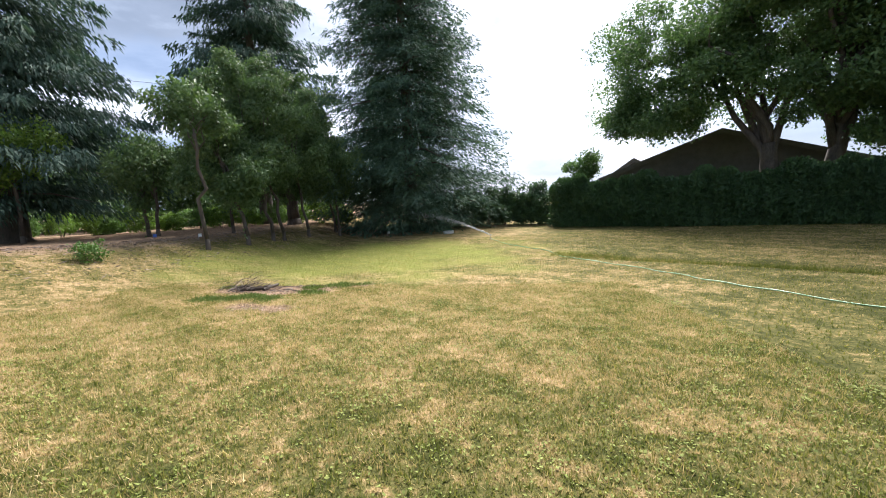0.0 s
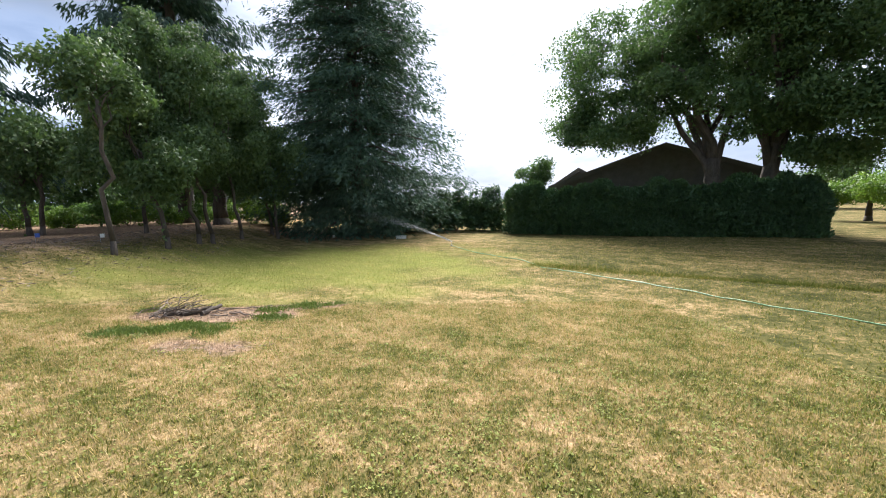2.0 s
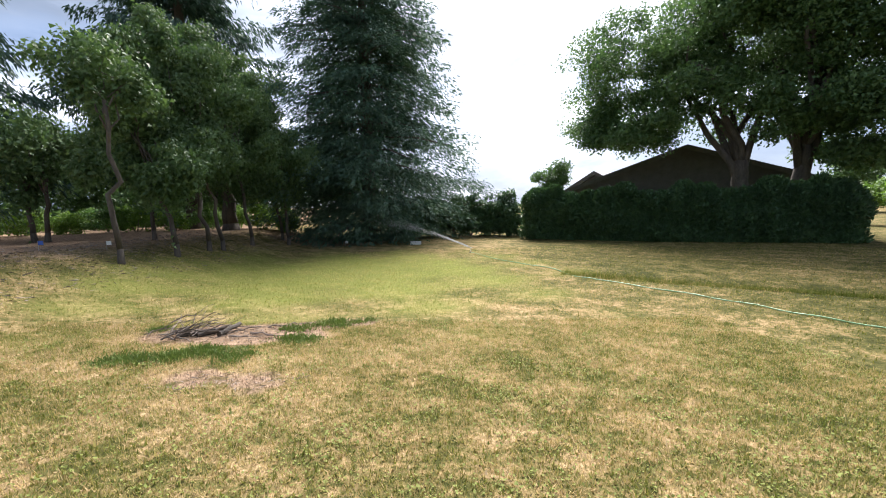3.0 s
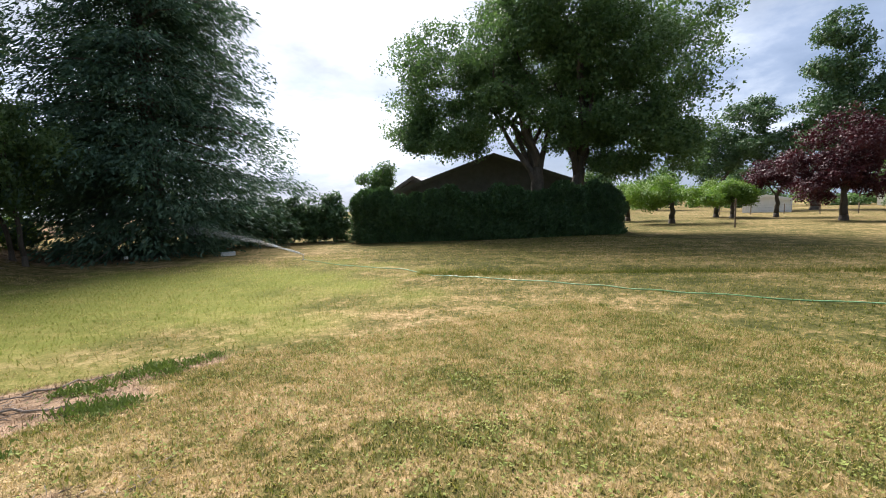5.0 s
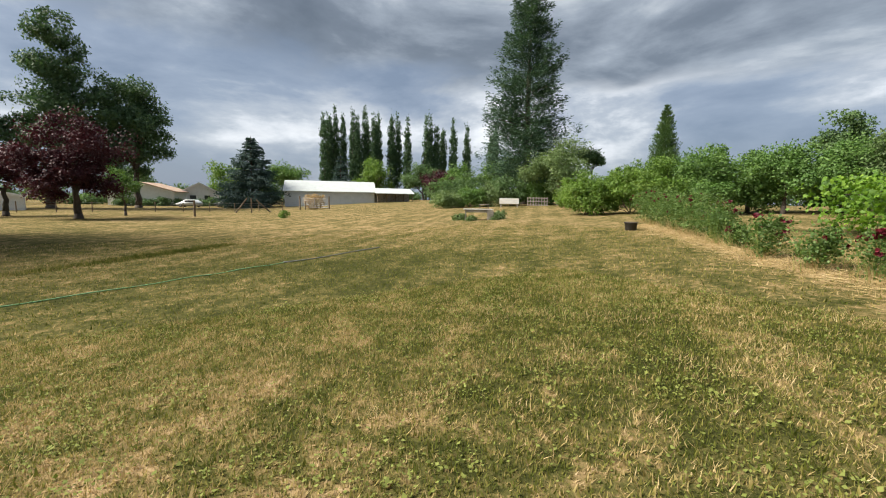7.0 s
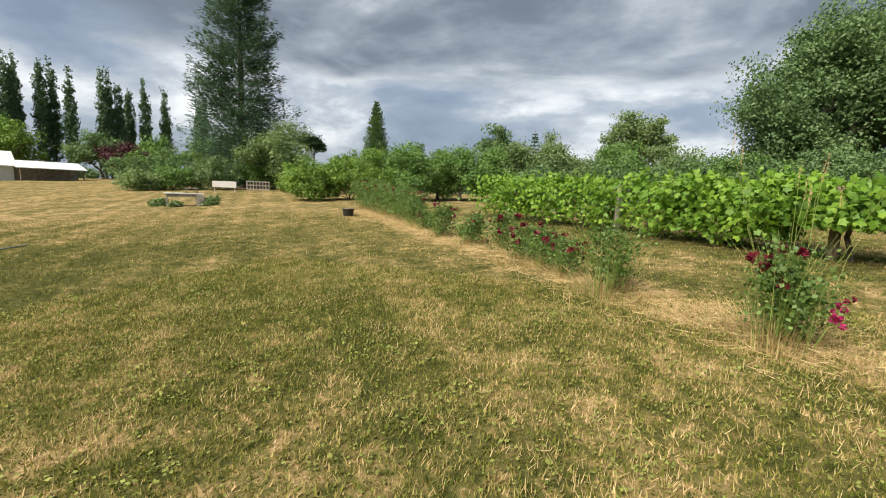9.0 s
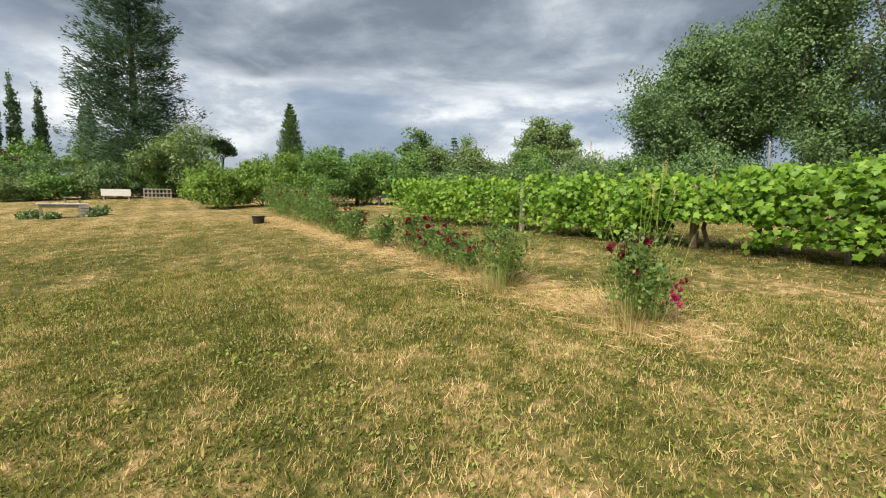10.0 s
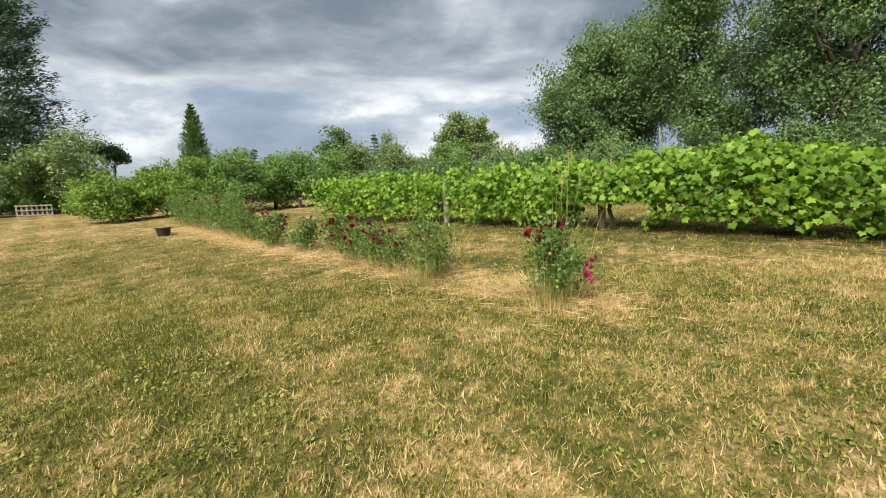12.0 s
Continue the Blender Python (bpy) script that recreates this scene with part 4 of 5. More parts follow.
for i in range(24):
    k = (0, 0.035, 0.085, 0.125, 0.165, 0.21, 0.24, 0.28, 0.305, 0.33, 0.395, 0.44, 0.475, 0.58, 0.61, 0.65, 0.71, 0.755, 0.85, 0.97, 1.0, 0.055, 0.26, 0.19)[i]
    px_, py_ = 125.4 - 17.7 * k + RNG.uniform(-3, 3), -16.1 - 47.5 * k
    h = 27.5 - 5.0 * k + RNG.uniform(-2.5, 1.2)
    broad_tree("lombardy_poplar", "tall narrow columnar poplar in a distant row", px_, py_, [(0, 0, h * 0.34, 1.35, 1.35, h * 0.32), (0, 0, h * 0.60, 1.1, 1.1, h * 0.30), (0, 0, h * 0.82, 0.6, 0.6, h * 0.18)], 0.25, HEDGE_LEAF, BARK, 0.42, 260, 13, 0.3, 0.3, 3, group="distant row of poplars", hang=-1.2)

gable_house("barn", "long white metal barn with a pale low-pitched roof", (86.3, -20.2, -0.1), -10, 9.0, 17.5, 2.75, 2.1, WHITE_METAL, WHITE_ROOF, 0.3, (), "barn")
gable_house("house", "tan-roofed single-storey house in a far garden", (112.0, 22.5, -0.4), 80, 12.0, 10.0, 2.6, 1.7, WHITE_WALL, TAN_ROOF, 0.5, ((-3, 0.9, -1.6, 2.0), (1.2, 0.9, 2.6, 2.0)))
gable_house("house", "white house with a pale roof in a far garden", (109.0, 14.4, -0.4), -84, 8.0, 12.0, 2.6, 2.1, WHITE_WALL, GREY_ROOF, 0.4, ((-2, 0.9, -0.6, 2.0), (0.9, 0.9, 2.2, 2.0)))
gable_house("shed", "low white outbuilding behind the orchard", (66.5, 32.6, -0.8), -72, 5.5, 4.0, 1.7, 0.6, WHITE_WALL, GREY_ROOF, 0.2, (), "shed")
lean = thing("lean_to", on_ground(78.6, -19.2), "open wooden lean-to with a white sheet roof beside the barn", "shed", turn=-8)
for i in range(5):
    part("post", tube([(0, -i * 1.75, -0.1), (0, -i * 1.75, 1.9)], [0.09, 0.09], 8), POST_WOOD, lean)
    part("post", tube([(4.0, -i * 1.75, -0.1), (4.0, -i * 1.75, 2.8)], [0.09, 0.09], 8), POST_WOOD, lean)
part("roof", ([(-0.6, 0.5, 1.85), (4.3, 0.5, 2.95), (4.3, -7.4, 2.95), (-0.6, -7.4, 1.85), (-0.6, 0.5, 1.95), (4.3, 0.5, 3.05), (4.3, -7.4, 3.05), (-0.6, -7.4, 1.95)], [(3, 2, 1, 0), (4, 5, 6, 7), (0, 1, 5, 4), (1, 2, 6, 5), (2, 3, 7, 6), (3, 0, 4, 7)]), WHITE_ROOF, lean)
part("back_wall", box(3.9, -7.2, 0, 4.0, 0.3, 2.8), GREY_WOOD, lean)
for i in range(3):
    part("brace", tube([(0, -i * 2.2, 0.2), (0, -i * 2.2 - 2.6, 1.8)], [0.05, 0.05], 6), POST_WOOD, lean)


def car(label, x, y, turn, paint):
    root = thing("car", on_ground(x, y), label, "car", "cars parked by the far houses", turn=turn)
    bm = bmesh.new()
    prof = [(-2.1, 0.35), (2.1, 0.35), (2.15, 0.7), (1.2, 0.92), (0.55, 1.42), (-1.2, 1.45), (-1.9, 0.95), (-2.15, 0.85)]
    a = [bm.verts.new((px, -0.85, pz)) for px, pz in prof]
    b2 = [bm.verts.new((px, 0.85, pz)) for px, pz in prof]
    bm.faces.new(a)
    bm.faces.new(list(reversed(b2)))
    for i in range(len(prof)):
        j = (i + 1) % len(prof)
        bm.faces.new((a[j], a[i], b2[i], b2[j]))
    bmesh.ops.bevel(bm, geom=bm.edges[:], offset=0.06, segments=2, affect="EDGES")
    body = part("body", bm, paint, root, smooth=True)
    for s in (-1, 1):
        part("window", box(-1.2, s * 0.86 - 0.01, 0.95, 0.5, s * 0.86 + 0.01, 1.32), WINDOW, body)
        for wx in (-1.3, 1.3):
            wheel = part("wheel", tube([(wx, s * 0.72, 0.33), (wx, s * 0.9, 0.33)], [0.33, 0.33], 16), BLACK_PLASTIC, root)
            part("rim", tube([(wx, s * 0.9, 0.33), (wx, s * 0.92, 0.33)], [0.2, 0.18], 12), STEEL, wheel)


for i in range(9):
    bush("shrub", "dark clipped shrub before the far houses", 101.0 + math.sin(i * 2.0), 9.0 + i * 2.3, 1.5, 1.5, 1.5 + 0.3 * math.sin(i * 1.7), DARK_LEAF, 0.3, 40, 24, 0.4, "shrubs before the far houses", "shrub", 3)
car("white car parked by the far houses", 91.5, 14.6, 70, WHITE_METAL)
car("dark car parked by the far houses", 92.5, 8.2, 75, BLACK_PLASTIC)

post("post", "slim wooden post in the mown orchard", 31.0, 20.3, 2.1, 0.06)
post("post", "weathered wooden post on the dry lawn", 47.6, 9.5, 1.7, 0.11, tilt=0.05)
tri = thing("fence_brace", on_ground(57.8, 4.0), "leaning wooden poles of a fence brace", "fence")
for a0, b0 in (((0, 1.9, 0), (0, 0.5, 1.9)), ((0, 0, 0), (0, 0, 1.9)), ((0, -2.4, 0), (0, -0.6, 1.7))):
    part("pole", bent(a0, b0, 0.09, 0.07, 0, 3, 0.01, 8), POST_WOOD, tri)
gate = thing("metal_gate", on_ground(60.5, -4.4), "tubular steel farm gate between posts", "gate", turn=52)
for zz in (0.35, 0.65, 0.95, 1.25, 1.55):
    part("bar", tube([(-2.2, 0, zz), (2.2, 0, zz)], [0.03, 0.03], 7), STEEL, gate)
for xx in (-2.2, 0.0, 2.2):
    part("upright", tube([(xx, 0, 0.32), (xx, 0, 1.6)], [0.03, 0.03], 7), STEEL, gate)
for xx in (-2.35, 2.35):
    part("post", tube([(xx, 0, -0.1), (xx, 0, 1.95)], [0.1, 0.09], 9), POST_WOOD, gate)
fence = thing("wire_fence", on_ground(57.0, 12.0), "wire fence on wooden posts along the dry lawn", "fence")
fx, fy, fz = fence.location
last = None
for i in range(13):
    x, y = 57.0 + 6 * math.sin(i * 0.2), 34.0 - i * 3.1
    p = Vector((x - fx, y - fy, gz(x, y) - fz))
    part("post", tube([p + Vector((0, 0, -0.1)), p + Vector((0, 0, 1.25))], [0.06, 0.055], 7), POST_WOOD, fence)
    if last is not None:
        for zz in (0.45, 0.85, 1.15):
            part("wire", tube([last + Vector((0, 0, zz)), p + Vector((0, 0, zz))], [0.009, 0.009], 4), STEEL, fence)
    last = p
bush("bush", "pale straw-coloured bush by the gate", 62.2, -4.6, 1.5, 1.5, 2.5, STRAW, 0.2, 60, 40, 0.3)
bush("bush", "small green bush alone on the dry lawn", 40.1, 1.3, 0.5, 0.5, 0.75, LIGHT_LEAF, 0.1, 24, 40, 0.14)

# work table with grass round it
table = thing("table", on_ground(21.8, -9.7), "weathered grey wooden table standing in long grass", "table", turn=62)
for i in range(5):
    part("board", box(-1.0, -0.4 + i * 0.165, 0.69, 1.0, -0.25 + i * 0.165, 0.76, 0.006), WHITE_WALL if i == 4 else GREY_WOOD, table)
for lx, ly in ((-0.85, -0.3), (0.85, -0.3), (-0.85, 0.32), (0.85, 0.32)):
    part("leg", box(lx - 0.05, ly - 0.05, -0.02, lx + 0.05, ly + 0.05, 0.69, 0.006), GREY_WOOD, table)
part("apron", box(-0.8, 0.33, 0.52, 0.8, 0.36, 0.69, 0.004), GREY_WOOD, table)
for i in range(4):
    part("timber", box(-1.02, -0.36, 0.0 + i * 0.165, -0.62, 0.42, 0.15 + i * 0.165, 0.01), GREY_WOOD, table, "stacked grey timber")
stool = thing("bench", (*table.location.xy, table.location.z + 0.762), "small dark bench set on the table", "bench", turn=62)
part("seat", box(-0.75, -0.12, 0.26, -0.05, 0.14, 0.30, 0.006), GREY_WOOD, stool)
for lx in (-0.68, -0.12):
    part("leg", box(lx - 0.03, -0.1, 0, lx + 0.03, 0.12, 0.26, 0.004), POST_WOOD, stool)
for bx, by, r in ((21.5, -11.1, 0.45), (22.9, -8.9, 0.35), (21.0, -10.6, 0.22), (21.6, -9.1, 0.2)):
    bush("grass_tuft", "tall green grass tuft beside the table", bx, by, r, r, r * 1.1, SILVER_LEAF, 0.13, 26, 40, 0.16, "tufts at the table", "grass")

board = thing("bench", on_ground(34.0, -20.4), "pale tilted garden bench before the shrubs", "bench", turn=55)
part("seat", box(-1.0, -0.3, 0.42, 1.0, 0.2, 0.48, 0.01), WHITE_WALL, board)
bk = part("backrest", box(-1.0, 0.18, 0.42, 1.0, 0.24, 1.0, 0.01), WHITE_WALL, board)
for lx in (-0.85, 0.85):
    part("leg", box(lx - 0.05, -0.25, -0.02, lx + 0.05, -0.15, 0.42), GREY_WOOD, board)
    part("leg", box(lx - 0.05, 0.1, -0.02, lx + 0.05, 0.2, 0.42), GREY_WOOD, board)
pallet = thing("pallet", on_ground(34.7, -24.6), "grey wooden pallet stood on its edge", "pallet", turn=50)
for i in range(8):
    part("slat", box(-1.1 + i * 0.3, -0.02, -0.02, -0.98 + i * 0.3, 0.02, 0.95), GREY_WOOD, pallet)
for zz in (0.05, 0.45, 0.82):
    part("rail", box(-1.12, 0.022, zz, 1.14, 0.1, zz + 0.09), GREY_WOOD, pallet)

pot = thing("planter_tub", on_ground(9.15, -9.6), "black plastic planter tub on the dry lawn", "tub")
part("wall", tube([(0, 0, 0), (0, 0, 0.02), (0, 0, 0.29), (0, 0, 0.31), (0, 0, 0.32)], [0.20, 0.21, 0.25, 0.27, 0.265], 24), BLACK_PLASTIC, pot, smooth=True)
part("rim", tube([(0, 0, 0.285), (0, 0, 0.33)], [0.278, 0.278], 24), BLACK_PLASTIC, pot)
part("soil", tube([(0, 0, 0.325), (0, 0, 0.338)], [0.235, 0.225], 20), POST_WOOD, pot)

# pine, shrubs and garden behind the dry lawn
conifer("pine_tree", "tall open pine with dark upturned boughs", 41.5, -27.8, 28.0, 6.6, 2.5, NEEDLE, 0.42, 90, 7, 0.42, 0.04, 0.62, 46, 0.12, 0.22, hangers=-0.3, tip_up=0.16)
broad_tree("birch_tree", "pale silvery-leaved tree below the pine", 33.9, -26.8, [(0, 0, 4.7, 3.4, 3.4, 3.8), (1.5, 1.5, 3, 2.4, 2.4, 2)], 0.16, SILVER_LEAF, PALE_BARK, 0.2, 170, 60, 0.5, 0.15, 7)
conifer("cypress_tree", "dark green cone-shaped conifer", 21.3, -27.0, 8.4, 1.8, 0.2, DARK_LEAF, 0.16, 56, 14, 0.17, -0.25, 0.8, 16, 0.14, hangers=-1.2)
for i, (bx, by, h, r, mat) in enumerate(((41.9, -17.4, 2.0, 2.2, SILVER_LEAF), (40.8, -19.6, 2.6, 2.0, LEAF), (39.6, -22.0, 2.8, 2.2, SILVER_LEAF), (38.4, -23.6, 3.6, 2.2, DARK_LEAF), (37.2, -26.6, 3.0, 2.2, LEAF), (34.6, -29.4, 3.4, 2.4, DARK_LEAF), (32.2, -30.2, 3.0, 2.2, LEAF), (29.8, -31.0, 3.4, 2.4, DARK_LEAF), (47.0, -20.0, 3.8, 3.0, DARK_LEAF), (50.0, -26.0, 5.5, 3.4, DARK_LEAF), (27.5, -24.0, 2.4, 2.2, LIGHT_LEAF), (30.2, -26.0, 2.2, 2.0, SILVER_LEAF), (62.0, -28.0, 5.0, 4.0, LEAF))):
    bush("shrub", "wild leafy shrub at the edge of the dry lawn", bx, by, r, r, h, mat, 0.2, 90, 42, 0.36, "wild shrubs at the lawn edge", "shrub", 5)
for bx, by, h in ((24.0, -26.0, 3.6), (19.0, -16.8, 3.0), (17.4, -19.0, 3.4)):
    bush("shrub", "light green willow-like shrub", bx, by, 2.1, 2.1, h, LIGHT_LEAF, 0.16, 110, 46, 0.3, "light shrubs behind the roses", "shrub", 6)
ORCHARD = ((14.8, -18.8, 3.7, LIGHT_LEAF), (12.7, -19.4, 4.5, LEAF), (11.6, -21.8, 4.2, LEAF), (9.6, -21.4, 4.3, LEAF), (8.2, -24.0, 4.1, LEAF), (6.3, -23.7, 4.0, SILVER_LEAF), (4.1, -24.4, 4.5, SILVER_LEAF), (2.2, -24.8, 3.6, SILVER_LEAF), (-0.4, -24.2, 3.3, LEAF), (-2.5, -25.4, 4.1, SILVER_LEAF), (-5.2, -25.4, 3.5, LEAF), (-7.6, -25.2, 3.4, LEAF), (6.0, -29.0, 5.0, SILVER_LEAF), (0.5, -30.0, 4.8, LEAF), (16.5, -24.0, 4.3, LEAF))
for bx, by, h, mat in ORCHARD:
    broad_tree("fruit_tree", "bushy garden fruit tree behind the vine row", bx, by, [(0, 0, h * 0.6, 1.9, 1.9, h * 0.42), (0.7, -0.5, h * 0.42, 1.5, 1.5, h * 0.34), (-0.8, 0.5, h * 0.36, 1.3, 1.3, h * 0.28)], 0.11, mat, BARK, 0.13, 130, 70, 0.34, 0.12, 6, group="garden trees behind the vines")
broad_tree("garden_tree", "grey-green round tree farther back", 0.2, -40.5, [(0, 0, 6.6, 3.2, 3.2, 2.6), (-1.4, 0, 5, 2.6, 2.6, 2.2), (1.8, 0.5, 4.6, 2.4, 2.4, 2.0)], 0.2, SILVER_LEAF, BARK, 0.24, 130, 56, 0.5, 0.15, 6)
broad_tree("oak_tree", "dark round oak in the distance", 21.0, -61.0, [(0, 0, 7.4, 4.8, 4.8, 3.6)], 0.3, DARK_LEAF, BARK, 0.36, 110, 50, 0.7, 0.15, 6)
for tx, ty, h, r in ((27.5, -45.0, 7.0, 1.3), (35.0, -44.0, 7.5, 1.5), (14.0, -52.0, 9.0, 2.0)):
    conifer("fir_tree", "small dark fir in the distance", tx, ty, h, r, 0.4, NEEDLE, 0.15, 22, 8, 0.35, 0.15, 0.9, 10, 0.14)
broad_tree("garden_tree", "small dark tree over the shrubs", 39.0, -36.5, [(0, 0, 6.0, 1.6, 1.6, 1.5)], 0.12, DARK_LEAF, BARK, 0.26, 50, 50, 0.4, 0.2, 5)

for bx, by, h in ((-14.0, -17.0, 2.4), (-10.5, -19.5, 2.6), (-7.0, -20.5, 2.4), (-3.5, -21.0, 2.4), (0.0, -21.5, 2.5), (-17.0, -13.5, 2.6), (4.0, -20.5, 2.4)):
    bush("shrub", "dark green shrub behind the vine row", bx, by, 2.2, 1.7, h, DARK_LEAF, 0.15, 110, 40, 0.3, "shrubs behind the vines", "shrub", 5)
WILLOW = [((-10.4, -28.4), [(0, 0, 6.6, 4.4, 4.2, 4.6), (2.0, 0.6, 4.8, 2.6, 2.6, 2.9), (-1.5, 0, 9.0, 3.6, 3.4, 2.8), (0.5, 2, 2.6, 3.4, 3.0, 1.6)], DARK_LEAF), ((-16.4, -26.2), [(0, 0, 8.4, 4.6, 4.4, 5.0), (0.5, 1, 12.0, 3.8, 3.8, 3.2), (-2, 1, 4.6, 3.6, 3.4, 2.8), (1.5, 2, 2.6, 3.4, 3.0, 1.7)], DARK_LEAF), ((-20.4, -20.0), [(0, 0, 7.6, 4.6, 4.4, 4.6), (1.0, 0.5, 11.4, 3.8, 3.8, 3.2), (0, 1.2, 4.2, 3.8, 3.2, 2.6), (1.0, 2, 2.4, 3.6, 3.0, 1.6)], DARK_LEAF), ((-25.5, -15.0), [(0, 0, 8.0, 5.0, 5.0, 5.0)], DARK_LEAF), ((-14.0, -34.0), [(0, 0, 8.0, 5.0, 5.0, 5.4)], DARK_LEAF)]
for (tx, ty), lb, mat in WILLOW:
    broad_tree("willow_tree", "large dense dark green broadleaf tree behind the vines", tx, ty, lb, 0.42, mat, BARK, 0.165, 480, 90, 0.55, 0.12, 10, group="large trees behind the vines", hang=0.6)
gable_house("shed", "dark garden shed with a white gable edge under the trees", (-20.8, -32.0, 1.33), 150, 4.6, 5.0, 2.4, 1.5, BROWN_WALL, GREY_ROOF, 0.3, (), "shed")
post("post", "tall thin grey pole behind the vines", -10.9, -16.3, 2.9, 0.04, STEEL, "", 0.12, "pole")
sign = thing("sign", on_ground(12.4, -20.0), "small white board sign on a stake by the fruit trees", "sign")
part("stake", tube([(0, 0, -0.05), (0, 0, 1.0)], [0.02, 0.02], 6), POST_WOOD, sign)
part("board", box(-0.3, 0.02, 0.62, 0.3, 0.05, 1.0, 0.008), WHITE_WALL, sign)
for zz in (0.72, 0.82, 0.9):
    part("line", box(-0.22, 0.052, zz - 0.02, 0.22, 0.056, zz + 0.02), PETAL_DARK, sign)


# vine row
def lobed(centres, size, facing):
    """Five-lobed vine leaves, cupped, facing roughly one way."""
    n = len(centres)
    nrm = RNG.normal(size=(n, 3)) * 0.75 + facing
    nrm /= np.linalg.norm(nrm, axis=1, keepdims=True)
    a = np.cross(nrm, RNG.normal(size=(n, 3)) * 0.5 + np.array([0, 0, 1.0]))
    a = np.cross(a, nrm)
    a /= np.linalg.norm(a, axis=1, keepdims=True) + 1e-9
    a = -a
    s = np.cross(nrm, a)
    shape = [(0.0, -0.12, 0), (0.34, -0.3, -0.05), (0.36, -0.03, 0.04), (0.55, 0.2, -0.12), (0.31, 0.32, 0.02), (0.0, 0.66, -0.15), (-0.31, 0.32, 0.02), (-0.55, 0.2, -0.12), (-0.36, -0.03, 0.04), (-0.34, -0.3, -0.05)]
    L = size * RNG.uniform(0.55, 1.25, (n, 1))
    v = np.stack([centres + (s * p + a * q + nrm * r) * L for p, q, r in shape] + [centres + a * 0.15 * L + nrm * 0.03 * L], 1)
    k = np.arange(n)[:, None] * 11
    f = np.concatenate([k + np.array([[10, i, (i + 1) % 10]]) for i in range(10)], 0)
    return v.reshape(-1, 3), f


VA, VB = Vector((-15.2, 2.0, 0)), Vector((3.6, -11.1, 0))
VD = (VB - VA).normalized()
VN = Vector((VD.y, -VD.x, 0))
if VN.y < 0:
    VN = -VN
count = 11
for i in range(count):
    c = VA.lerp(VB, (i + 0.5) / count)
    vx, vy = c.x - VN.x * 0.55, c.y - VN.y * 0.55
    near = i < 7
    top = (1.33, 1.33, 1.34, 1.39, 1.60, 1.40, 1.42, 1.46, 1.5, 1.55, 1.65)[i]
    root = thing("grape_vine", on_ground(vx, vy, 0.03), "bright green grape vine trained along the trellis", "vine", "row of grape vines")
    part("trunk", bent((RNG.uniform(-0.2, 0.2), 0, -0.03), (RNG.uniform(-0.2, 0.2), 0, 1.1), 0.05, 0.03, 0, 5, 0.05, 7), BARK, root)
    for s in (-1, 1):
        part("cane", bent((0, 0, 1.05), (VD.x * s * 1.0, VD.y * s * 1.0, 1.15), 0.025, 0.012, 0.03, 4, 0.03, 5), BARK, root)
    n = 3000 if near else 1500
    al = RNG.uniform(-1.25, 1.25, n)
    hump = top * (1 + 0.06 * np.sin(al * 4 + i * 2.0)) + RNG.normal(0, 0.05, n)
    z = 0.16 + (hump - 0.16) * RNG.beta(1.25, 0.95, n) + 0.10 * np.sin(al * 5 + i)
    z = np.maximum(z, 0.08 + 0.25 * (np.sin(al * 3.1 + i * 1.7) > 0.2))
    q = RNG.normal(0, 0.46, n) * (0.6 + 0.6 * np.sin(np.clip(z / top, 0, 1) * 2.6))
    if i == 5:
        z = np.where(z < 0.62, RNG.uniform(0.6, top, n), z)
    pts = np.stack([VD.x * al + VN.x * q, VD.y * al + VN.y * q, z], 1)
    side = np.sign(q)[:, None]
    face = np.array([VN.x, VN.y, 0]) * side * 0.8 + np.array([0, 0, 0.6])
    part("foliage", lobed(pts, 0.128, face), VINE_LEAF, root)
    for j in range(5):
        al0, z0 = RNG.uniform(-1, 1), top * RNG.uniform(0.8, 0.98)
        tip = Vector((VD.x * (al0 + 0.3), VD.y * (al0 + 0.3), z0 + RNG.uniform(0.08, 0.3)))
        part("shoot", bent((VD.x * al0, VD.y * al0, z0 - 0.2), tip, 0.006, 0.003, 0.1, 3, 0.05, 4), STEM, root)
for i in range(5):
    c = VA.lerp(VB, 0.1 + i * 0.205) - VN * 0.55
    post("trellis_post", "weathered wooden trellis post under the vines", c.x, c.y, 1.3, 0.085, GREY_WOOD if i % 2 else POST_WOOD, "trellis posts")
wire = thing("trellis_wire", on_ground(VA.x, VA.y), "steel wires strung between the trellis posts", "wire")
for zz in (0.75, 1.2):
    q0 = VA - VN * 0.55
    q1 = VB - VN * 0.55
    part("strand", tube([(q0.x - VA.x, q0.y - VA.y, gz(q0.x, q0.y) - wire.location.z + zz), (q1.x - VA.x, q1.y - VA.y, gz(q1.x, q1.y) - wire.location.z + zz)], [0.004, 0.004], 4), STEEL, wire)


# rose row
def bloom(at, r, petals):
    c = np.asarray(at) + RNG.normal(0, r * 0.25, (petals, 3))
    return leaves(c, r * 1.1, RNG.normal(size=(petals, 3)) + np.array([0, 0, 0.4]), 0.55, 0.5)


